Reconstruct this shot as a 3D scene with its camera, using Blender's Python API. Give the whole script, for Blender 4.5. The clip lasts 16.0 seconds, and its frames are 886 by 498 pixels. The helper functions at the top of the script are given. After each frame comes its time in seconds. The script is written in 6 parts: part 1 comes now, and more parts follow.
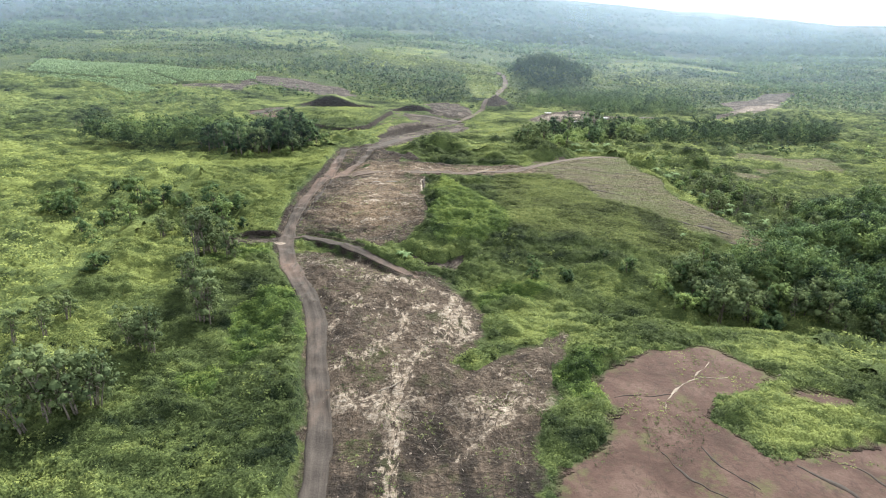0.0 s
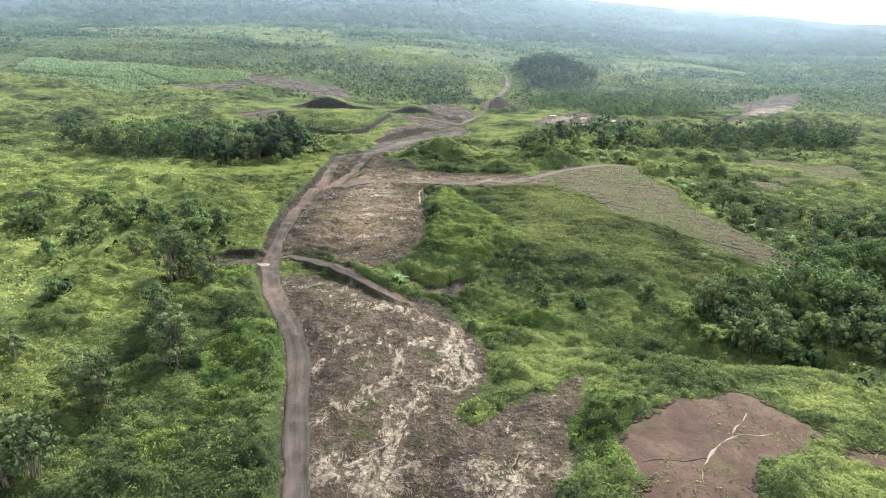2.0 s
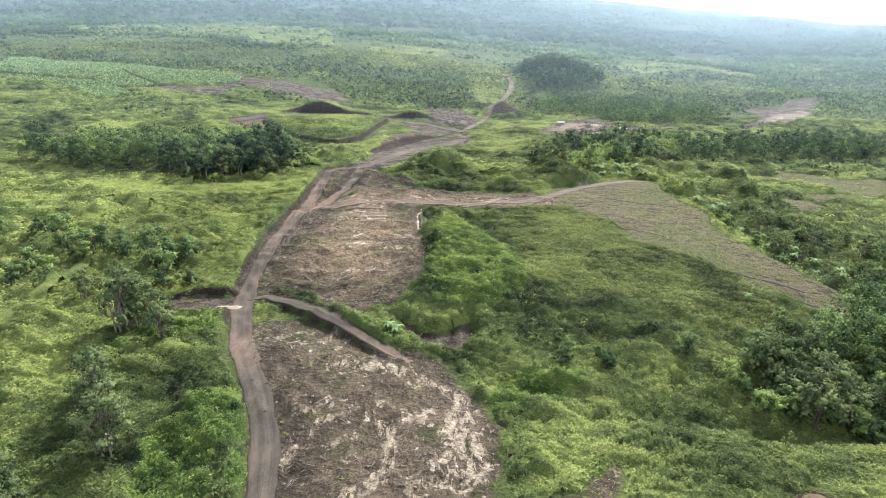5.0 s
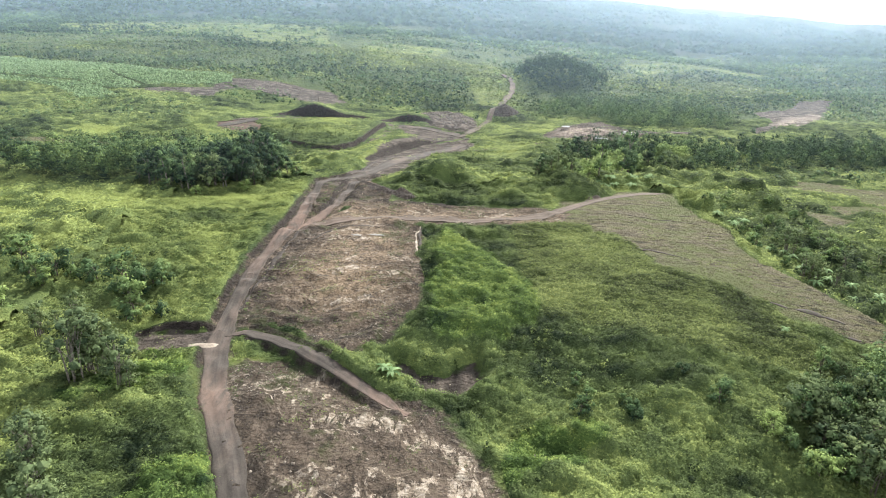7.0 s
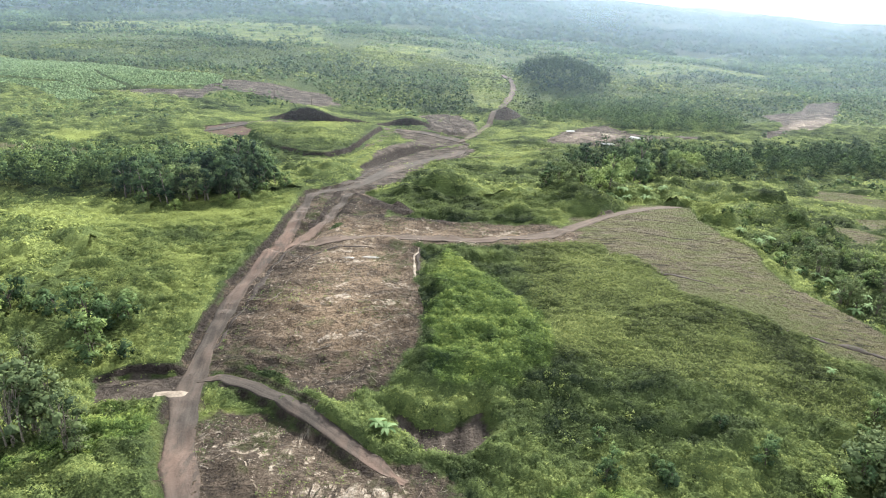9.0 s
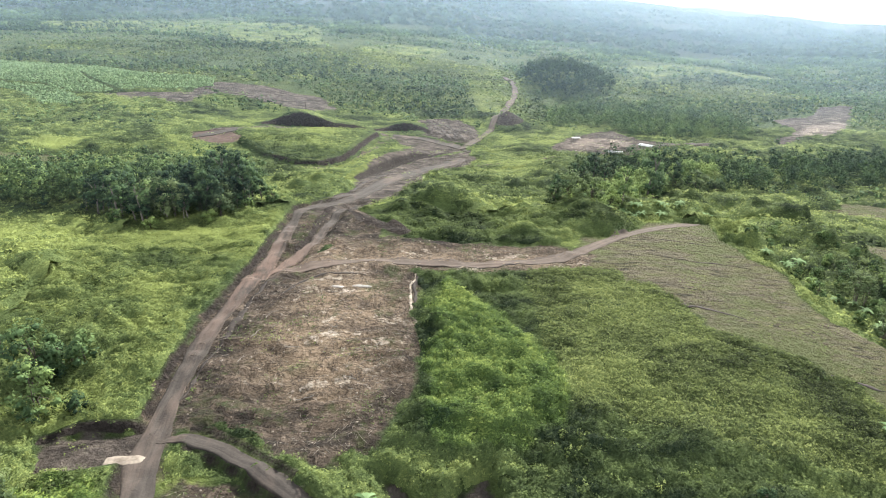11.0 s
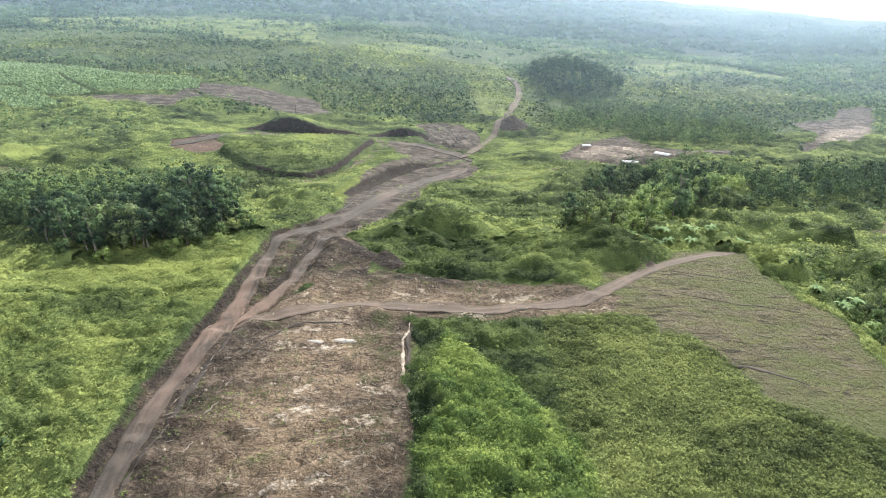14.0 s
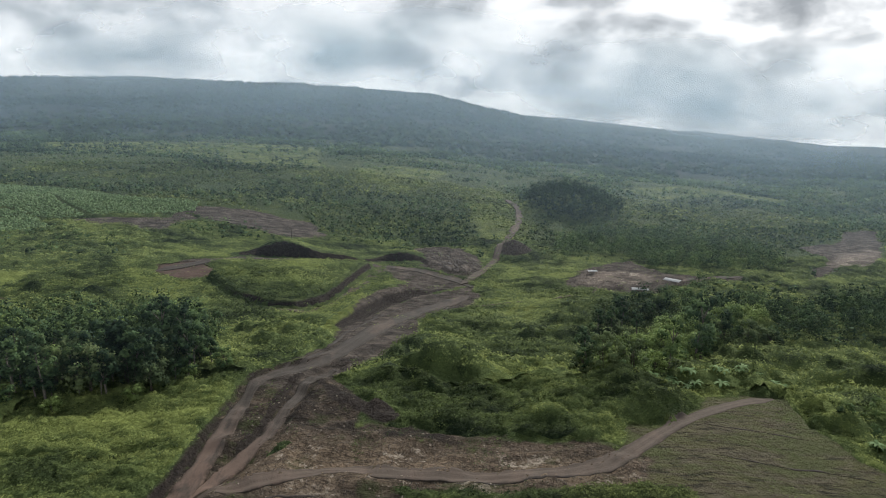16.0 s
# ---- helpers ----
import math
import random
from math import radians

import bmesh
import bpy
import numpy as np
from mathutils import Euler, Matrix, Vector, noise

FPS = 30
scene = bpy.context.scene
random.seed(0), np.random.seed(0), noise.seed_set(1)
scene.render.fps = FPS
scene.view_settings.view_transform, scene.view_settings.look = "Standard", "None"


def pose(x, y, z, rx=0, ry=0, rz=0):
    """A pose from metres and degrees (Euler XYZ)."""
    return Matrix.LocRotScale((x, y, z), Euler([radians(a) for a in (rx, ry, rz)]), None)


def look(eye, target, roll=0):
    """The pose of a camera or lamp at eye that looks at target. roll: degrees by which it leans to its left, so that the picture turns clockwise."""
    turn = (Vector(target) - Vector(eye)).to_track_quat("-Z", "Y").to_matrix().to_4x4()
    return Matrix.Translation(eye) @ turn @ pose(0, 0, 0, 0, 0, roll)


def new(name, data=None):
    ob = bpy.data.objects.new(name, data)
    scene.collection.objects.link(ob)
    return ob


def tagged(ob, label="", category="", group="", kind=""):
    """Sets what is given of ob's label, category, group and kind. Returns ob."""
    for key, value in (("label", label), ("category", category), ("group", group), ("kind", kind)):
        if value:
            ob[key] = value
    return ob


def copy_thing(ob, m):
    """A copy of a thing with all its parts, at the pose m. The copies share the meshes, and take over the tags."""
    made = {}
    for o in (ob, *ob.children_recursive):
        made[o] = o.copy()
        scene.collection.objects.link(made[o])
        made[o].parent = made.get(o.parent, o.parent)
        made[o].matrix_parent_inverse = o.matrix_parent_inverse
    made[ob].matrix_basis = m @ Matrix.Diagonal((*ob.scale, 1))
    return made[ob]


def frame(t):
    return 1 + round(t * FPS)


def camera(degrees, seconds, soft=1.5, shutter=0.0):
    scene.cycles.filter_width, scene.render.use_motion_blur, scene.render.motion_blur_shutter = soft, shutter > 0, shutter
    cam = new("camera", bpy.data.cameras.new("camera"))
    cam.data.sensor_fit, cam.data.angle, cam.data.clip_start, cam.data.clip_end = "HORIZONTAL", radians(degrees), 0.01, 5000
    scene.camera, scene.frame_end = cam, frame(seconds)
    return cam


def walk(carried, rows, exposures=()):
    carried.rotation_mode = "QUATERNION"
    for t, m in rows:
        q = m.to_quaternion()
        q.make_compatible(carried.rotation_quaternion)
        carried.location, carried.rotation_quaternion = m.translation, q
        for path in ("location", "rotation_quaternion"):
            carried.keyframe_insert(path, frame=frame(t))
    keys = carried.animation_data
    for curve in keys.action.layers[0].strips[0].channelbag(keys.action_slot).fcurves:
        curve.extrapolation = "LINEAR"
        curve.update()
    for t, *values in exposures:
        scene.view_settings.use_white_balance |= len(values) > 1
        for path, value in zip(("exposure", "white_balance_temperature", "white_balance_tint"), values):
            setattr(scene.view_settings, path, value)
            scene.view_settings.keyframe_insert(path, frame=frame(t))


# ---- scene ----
cam = camera(70.6, 16.0, soft=1.0)
PATH = [
    (0, (0.298, 0.027, 77.926), (0.296, 1.911, 77.254), -0.1),
    (0.5, (0.575, 5.225, 78.052), (0.57, 7.108, 77.377), -0.1),
    (1, (0.697, 10.517, 78.226), (0.692, 12.399, 77.551), -0.0),
    (1.5, (0.684, 15.77, 78.438), (0.679, 17.652, 77.761), -0.0),
    (2, (0.599, 21.128, 78.686), (0.595, 23.009, 78.008), 0.0),
    (2.5, (0.525, 26.382, 78.893), (0.521, 28.263, 78.213), 0.1),
    (3, (0.449, 31.761, 79.075), (0.445, 33.642, 78.395), 0.2),
    (3.5, (0.338, 37.021, 79.199), (0.335, 38.902, 78.517), 0.2),
    (4, (0.184, 42.393, 79.306), (0.182, 44.273, 78.625), 0.2),
    (4.2, (0.116, 44.511, 79.33), (0.113, 46.392, 78.649), 0.2),
    (6.5, (-0.86, 68.694, 80.167), (-0.857, 70.573, 79.482), 0.4),
    (7, (-1.223, 74.062, 80.303), (-1.218, 75.94, 79.617), 0.4),
    (7.5, (-1.597, 79.334, 80.421), (-1.589, 81.212, 79.733), 0.4),
    (8, (-1.902, 84.514, 80.543), (-1.892, 86.392, 79.855), 0.4),
    (8.5, (-2.181, 89.656, 80.7), (-2.169, 91.534, 80.011), 0.5),
    (9, (-2.325, 94.84, 80.853), (-2.311, 96.717, 80.163), 0.5),
    (11.5, (-2.244, 120.377, 81.825), (-2.228, 122.253, 81.133), 0.6),
    (12, (-2.196, 125.596, 81.936), (-2.18, 127.472, 81.243), 0.6),
    (12.5, (-2.133, 130.818, 82.083), (-2.117, 132.694, 81.39), 0.6),
    (13, (-2.046, 136.049, 82.272), (-2.029, 137.925, 81.579), 0.6),
    (13.5, (-1.945, 141.147, 82.436), (-1.929, 143.023, 81.743), 0.6),
    (14, (-1.844, 146.21, 82.591), (-1.829, 148.083, 81.889), 0.6),
    (14.5, (-1.802, 151.263, 82.767), (-1.786, 153.114, 82.009), 0.6),
    (15, (-1.795, 156.52, 82.959), (-1.778, 158.382, 82.229), 0.6),
    (15.5, (-1.827, 161.65, 83.039), (-1.812, 163.579, 82.51), 0.6),
    (16, (-1.76, 166.809, 83.042), (-1.747, 168.78, 82.699), 0.7),
]
walk(cam, [(t, look(eye, target, roll)) for t, eye, target, roll in PATH],
     exposures=[(0.0, 0.98), (6.0, 1.12), (13.5, 1.08), (14.6, 1.15), (15.0, 1.2), (15.5, 0.4), (16.0, -0.42)])

# ---- sky, sun ----
SUN_EL, SUN_AZ = 40, 24          # degrees: height, and bearing from +y towards +x
world = bpy.data.worlds.new("world")
scene.world = world
world.use_nodes = True
wt = world.node_tree
wt.nodes.clear()


def node(tree, kind, **values):
    n = tree.nodes.new(kind)
    for key, value in values.items():
        n.inputs[key.replace("_", " ")].default_value = value
    return n


def ramp(tree, stops, source):
    n = tree.nodes.new("ShaderNodeValToRGB")
    while len(n.color_ramp.elements) < len(stops):
        n.color_ramp.elements.new(0.5)
    for e, (at, colour) in zip(n.color_ramp.elements, stops):
        e.position = at
        e.color = (*colour, 1) if len(colour) == 3 else colour
    tree.links.new(source, n.inputs["Fac"])
    return n.outputs["Color"]


def mix(tree, fac, a, b, kind="MIX"):
    n = tree.nodes.new("ShaderNodeMix")
    n.data_type, n.blend_type = "RGBA", kind
    for socket, value in ((n.inputs[0], fac), (n.inputs[6], a), (n.inputs[7], b)):
        if isinstance(value, (int, float)):
            socket.default_value = value
        elif isinstance(value, tuple):
            socket.default_value = (*value, 1)
        else:
            tree.links.new(value, socket)
    return n.outputs[2]


def maths(tree, kind, a, b=0.0, c=0.0, clamp=False):
    n = tree.nodes.new("ShaderNodeMath")
    n.operation, n.use_clamp = kind, clamp
    for socket, value in zip(n.inputs, (a, b, c)):
        if isinstance(value, (int, float)):
            socket.default_value = value
        else:
            tree.links.new(value, socket)
    return n.outputs[0]


def noise_of(tree, vector, scale, detail=4.0, rough=0.55, warp=0.0):
    n = node(tree, "ShaderNodeTexNoise", Scale=scale, Detail=detail, Roughness=rough, Distortion=warp)
    tree.links.new(vector, n.inputs["Vector"])
    return n.outputs["Fac"]


def stretched(tree, vector, x, y, z):
    n = tree.nodes.new("ShaderNodeMapping")
    n.inputs["Scale"].default_value = (x, y, z)
    tree.links.new(vector, n.inputs["Vector"])
    return n.outputs["Vector"]


way = wt.nodes.new("ShaderNodeTexCoord").outputs["Generated"]
nishita = wt.nodes.new("ShaderNodeTexSky")
nishita.sky_type, nishita.sun_disc = "NISHITA", False
nishita.sun_elevation, nishita.sun_rotation = radians(SUN_EL), radians(SUN_AZ)
clouds = noise_of(wt, stretched(wt, way, 1.0, 1.0, 2.0), 7.0, 6.0, 0.52, 0.2)
large = noise_of(wt, stretched(wt, way, 1.0, 1.0, 1.6), 1.7, 2.0)
cover = maths(wt, "ADD", maths(wt, "MULTIPLY", clouds, 0.7), maths(wt, "MULTIPLY", large, 0.3))
cloud_colour = ramp(wt, [(0.44, (3.7, 3.7, 3.7)), (0.51, (2.9, 2.95, 3.0)), (0.56, (1.8, 1.88, 1.96)), (0.63, (0.95, 1.02, 1.10))], cover)
# the deck is thinner towards the horizon, its undersides greyer overhead
high = wt.nodes.new("ShaderNodeSeparateXYZ")
wt.links.new(way, high.inputs[0])
cloud_colour = mix(wt, 1.0, cloud_colour, ramp(wt, [(0.12, (1, 1, 1)), (0.5, (0.30, 0.314, 0.337))], high.outputs[2]), "MULTIPLY")
clear = node(wt, "ShaderNodeBackground", Strength=0.08)
overcast = node(wt, "ShaderNodeBackground", Strength=0.56)
wt.links.new(nishita.outputs["Color"], clear.inputs["Color"])
wt.links.new(cloud_colour, overcast.inputs["Color"])
both = node(wt, "ShaderNodeMixShader", Fac=0.86)
wt.links.new(clear.outputs[0], both.inputs[1])
wt.links.new(overcast.outputs[0], both.inputs[2])
wt.links.new(both.outputs[0], wt.nodes.new("ShaderNodeOutputWorld").inputs["Surface"])

sun = new("sun", bpy.data.lights.new("sun", "SUN"))
sun.data.energy, sun.data.angle, sun.data.color = 5.0, radians(2), (1.0, 0.95, 0.87)
a, e = radians(SUN_AZ), radians(SUN_EL)
sun.matrix_world = look((0, 0, 400), (-math.sin(a) * math.cos(e) * 100, -math.cos(a) * math.cos(e) * 100, 400 - math.sin(e) * 100))


# ---- materials ----
def material(name, rough=0.9):
    m = bpy.data.materials.new(name)
    m.use_nodes = True
    t = m.node_tree
    b = t.nodes["Principled BSDF"]
    b.inputs["Roughness"].default_value = rough
    b.inputs["Specular IOR Level"].default_value = 0.25
    return m, t, b


def place_of(tree):
    return tree.nodes.new("ShaderNodeNewGeometry").outputs["Position"]


def attribute(tree, name):
    n = tree.nodes.new("ShaderNodeAttribute")
    n.attribute_name = name
    return n.outputs["Fac"]


def bump(tree, b, height, strength, distance):
    n = node(tree, "ShaderNodeBump", Strength=strength, Distance=distance)
    tree.links.new(height, n.inputs["Height"])
    tree.links.new(n.outputs["Normal"], b.inputs["Normal"])


def edge(tree, sd, wobble, width):
    """1 inside, 0 outside, of an outline whose signed distance is sd, roughened by a noise."""
    v = maths(tree, "ADD", sd, maths(tree, "MULTIPLY", maths(tree, "SUBTRACT", wobble, 0.5), 9.0))
    return maths(tree, "DIVIDE", maths(tree, "SUBTRACT", width, v), 2 * width, clamp=True)


def place_y(tree, place):
    n = tree.nodes.new("ShaderNodeSeparateXYZ")
    tree.links.new(place, n.inputs[0])
    return n.outputs[1]


def ground_material():
    m, t, b = material("ground", 0.95)
    p = place_of(t)
    fine, mid, broad = noise_of(t, p, 0.9, 5, 0.65), noise_of(t, p, 0.22, 5, 0.6), noise_of(t, p, 0.035, 4, 0.55)
    grass = ramp(t, [(0.3, (0.042, 0.062, 0.025)), (0.46, (0.098, 0.132, 0.043)), (0.6, (0.165, 0.202, 0.058)), (0.78, (0.235, 0.26, 0.085))], mid)
    grass = mix(t, ramp(t, [(0.42, (0.65, 0.65, 0.65)), (0.6, (0, 0, 0))], broad), grass, (0.045, 0.085, 0.024))
    grass = mix(t, ramp(t, [(0.5, (0, 0, 0)), (0.62, (0.75, 0.75, 0.75))], noise_of(t, p, 0.11, 6, 0.7)), grass, (0.030, 0.060, 0.018))
    grass = mix(t, maths(t, "MULTIPLY", fine, 0.4), grass, (0.035, 0.06, 0.016))
    lush = ramp(t, [(0.3, (0.09, 0.135, 0.032)), (0.7, (0.22, 0.26, 0.065))], mid)
    grass = mix(t, edge(t, attribute(t, "lush"), mid, 3.0), grass, lush)
    scrub = maths(t, "MULTIPLY", maths(t, "DIVIDE", maths(t, "SUBTRACT", place_y(t, p), 540.0), 120.0, clamp=True), ramp(t, [(0.4, (0.75, 0.75, 0.75)), (0.6, (0.05, 0.05, 0.05))], broad))
    grass = mix(t, scrub, grass, (0.058, 0.088, 0.036))
    # dry, grazed slope with lines of bare earth
    lines = noise_of(t, stretched(t, p, 0.3, 1.2, 1.0), 0.45, 8, 0.76, 0.5)
    dry = ramp(t, [(0.33, (0.058, 0.051, 0.033)), (0.42, (0.108, 0.096, 0.062)), (0.66, (0.180, 0.158, 0.104))], lines)
    dry = mix(t, ramp(t, [(0.44, (0, 0, 0)), (0.6, (0.8, 0.8, 0.8))], noise_of(t, stretched(t, p, 0.25, 1.0, 1.0), 0.32, 6, 0.7, 0.8)), dry, (0.128, 0.132, 0.052))
    treads = noise_of(t, stretched(t, p, 0.16, 1.0, 1.0), 0.75, 5, 0.62, 0.9)
    dry = mix(t, ramp(t, [(0.53, (0, 0, 0)), (0.60, (0.85, 0.85, 0.85))], treads), dry, (0.034, 0.032, 0.020))
    dry = mix(t, ramp(t, [(0.45, (0, 0, 0)), (0.56, (0.9, 0.9, 0.9))], noise_of(t, stretched(t, p, 0.5, 1.0, 1.0), 0.06, 8, 0.72, 0.5)), dry, (0.100, 0.118, 0.044))
    grass = mix(t, edge(t, attribute(t, "dry"), mid, 2.0), grass, dry)
    # torn earth: brown, with pale clay washed out in streaks
    slant = t.nodes.new("ShaderNodeMapping")
    slant.inputs["Rotation"].default_value = (0, 0, radians(-25))
    slant.inputs["Scale"].default_value = (1.0, 0.35, 1.0)
    t.links.new(p, slant.inputs["Vector"])
    slanted = slant.outputs["Vector"]
    north = maths(t, "DIVIDE", maths(t, "SUBTRACT", place_y(t, p), 207.0), 6.0, clamp=True)
    flow = t.nodes.new("ShaderNodeCombineXYZ")
    t.links.new(maths(t, "MULTIPLY", attribute(t, "clay"), 1.0), flow.inputs[0])
    t.links.new(maths(t, "MULTIPLY", place_y(t, p), 0.42), flow.inputs[1])
    banded = stretched(t, p, 0.55, 1.0, 1.0)
    torn = mix(t, north, noise_of(t, slanted, 0.26, 8, 0.68, 0.4), noise_of(t, banded, 0.2, 8, 0.68, 0.5))
    earth = ramp(t, [(0.38, (0.020, 0.016, 0.013)), (0.47, (0.060, 0.047, 0.036)), (0.55, (0.125, 0.096, 0.073)), (0.64, (0.23, 0.18, 0.135))], torn)
    clots = t.nodes.new("ShaderNodeTexVoronoi")
    clots.feature, clots.inputs["Scale"].default_value, clots.inputs["Detail"].default_value = "F1", 0.55, 2.0
    warped = t.nodes.new("ShaderNodeMixRGB")
    warped.blend_type, warped.inputs[0].default_value = "ADD", 1.0
    warp = node(t, "ShaderNodeTexNoise", Scale=0.35, Detail=4.0)
    t.links.new(p, warp.inputs["Vector"])
    t.links.new(p, warped.inputs[1])
    t.links.new(mix(t, 1.0, warp.outputs["Color"], (3.0, 3.0, 3.0), "MULTIPLY"), warped.inputs[2])
    t.links.new(warped.outputs[0], clots.inputs["Vector"])
    clot = clots.outputs["Distance"]
    earth = mix(t, ramp(t, [(0.6, (0, 0, 0)), (0.9, (0.35, 0.35, 0.35))], clot), earth, (0.030, 0.025, 0.020))
    warm = mix(t, north, (0.175, 0.138, 0.104), (0.325, 0.245, 0.168))
    earth = mix(t, maths(t, "MULTIPLY", edge(t, attribute(t, "pale"), mid, 8.0), ramp(t, [(0.34, (0.1, 0.1, 0.1)), (0.54, (0.92, 0.92, 0.92))], mix(t, north, noise_of(t, p, 0.16, 6, 0.7), noise_of(t, banded, 0.09, 7, 0.66, 0.4)))), earth, warm)
    rubble = noise_of(t, p, 0.55, 6, 0.72, 0.5)
    earth = mix(t, ramp(t, [(0.57, (0, 0, 0)), (0.64, (0.8, 0.8, 0.8))], rubble), earth, (0.22, 0.178, 0.138))
    rill = maths(t, "ABSOLUTE", maths(t, "SUBTRACT", noise_of(t, slanted, 0.42, 5, 0.6, 0.6), 0.5))
    earth = mix(t, ramp(t, [(0.0, (0.6, 0.6, 0.6)), (0.03, (0, 0, 0))], rill), earth, (0.018, 0.015, 0.012))
    bench = maths(t, "ABSOLUTE", maths(t, "SUBTRACT", noise_of(t, stretched(t, p, 0.3, 1.0, 1.0), 0.19, 6, 0.66, 1.6), 0.5))
    earth = mix(t, ramp(t, [(0.0, (0.7, 0.7, 0.7)), (0.03, (0, 0, 0))], bench), earth, (0.026, 0.021, 0.018))
    clay = ramp(t, [(0.35, (0.20, 0.158, 0.116)), (0.47, (0.40, 0.335, 0.26)), (0.62, (0.60, 0.53, 0.44))], fine)
    crumbs = noise_of(t, p, 0.45, 8, 0.75, 0.4)
    streak = mix(t, 0.42, mix(t, north, noise_of(t, flow.outputs[0], 0.17, 8, 0.66, 0.7), noise_of(t, banded, 0.14, 8, 0.68, 0.5)), crumbs)
    wash = maths(t, "MULTIPLY", edge(t, attribute(t, "pale"), mid, 6.0), ramp(t, [(0.552, (0, 0, 0)), (0.572, (1, 1, 1))], streak))
    wash = maths(t, "MAXIMUM", wash, maths(t, "MULTIPLY", edge(t, attribute(t, "clay"), noise_of(t, p, 0.3, 6, 0.7), 0.6), ramp(t, [(0.47, (0, 0, 0)), (0.52, (1, 1, 1))], noise_of(t, slanted, 0.48, 7, 0.7, 1.0))))
    green_spots = ramp(t, [(0.55, (0, 0, 0)), (0.64, (0.8, 0.8, 0.8))], noise_of(t, p, 0.10, 7, 0.7))
    earth = mix(t, green_spots, earth, (0.062, 0.072, 0.028))
    colour = mix(t, edge(t, attribute(t, "bare"), mid, 0.8), grass, earth)
    works = ramp(t, [(0.34, (0.028, 0.023, 0.020)), (0.48, (0.078, 0.065, 0.056)), (0.66, (0.185, 0.155, 0.13))], torn)
    works = mix(t, maths(t, "MULTIPLY", edge(t, attribute(t, "pale"), mid, 3.0), ramp(t, [(0.4, (0.2, 0.2, 0.2)), (0.52, (0.9, 0.9, 0.9))], noise_of(t, p, 0.08, 6, 0.65))), works, (0.26, 0.215, 0.182))
    colour = mix(t, edge(t, attribute(t, "works"), mid, 0.8), colour, works)
    colour = mix(t, maths(t, "MULTIPLY", wash, 0.9), colour, clay)
    red = ramp(t, [(0.3, (0.046, 0.029, 0.023)), (0.48, (0.080, 0.050, 0.041)), (0.7, (0.132, 0.091, 0.075))], noise_of(t, p, 0.09, 8, 0.66, 0.6))
    red = mix(t, ramp(t, [(0.52, (0, 0, 0)), (0.6, (0.7, 0.7, 0.7))], noise_of(t, p, 0.7, 6, 0.72)), red, (0.062, 0.045, 0.034))
    red = mix(t, ramp(t, [(0.57, (0, 0, 0)), (0.66, (0.7, 0.7, 0.7))], noise_of(t, p, 0.14, 6, 0.7)), red, (0.085, 0.092, 0.038))
    seam = maths(t, "ABSOLUTE", maths(t, "SUBTRACT", noise_of(t, slanted, 0.13, 6, 0.6, 0.5), 0.5))
    red = mix(t, ramp(t, [(0.0, (0.55, 0.55, 0.55)), (0.012, (0, 0, 0))], seam), red, (0.040, 0.028, 0.024))
    colour = mix(t, edge(t, attribute(t, "red"), noise_of(t, p, 0.3, 6, 0.7), 1.6), colour, red)
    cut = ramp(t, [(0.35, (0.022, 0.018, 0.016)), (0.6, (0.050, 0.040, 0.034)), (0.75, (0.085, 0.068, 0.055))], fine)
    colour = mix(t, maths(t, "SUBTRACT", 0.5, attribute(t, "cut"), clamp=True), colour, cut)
    # cloud shadow and bluish distance on the far flank, mixed into the ground colour
    far_shade = maths(t, "SUBTRACT", maths(t, "DIVIDE", maths(t, "SUBTRACT", place_y(t, p), 1150.0), 420.0), maths(t, "MULTIPLY", broad, 0.6), clamp=True)
    colour = mix(t, far_shade, colour, (0.018, 0.032, 0.028))
    t.links.new(colour, b.inputs["Base Color"])
    calm = maths(t, "SUBTRACT", 1.0, maths(t, "MULTIPLY", edge(t, attribute(t, "red"), mid, 0.8), 0.92))
    bump(t, b, maths(t, "MULTIPLY", calm, maths(t, "ADD", maths(t, "ADD", fine, maths(t, "MULTIPLY", rubble, 1.8)), mid)), 1.0, 1.5)
    return m


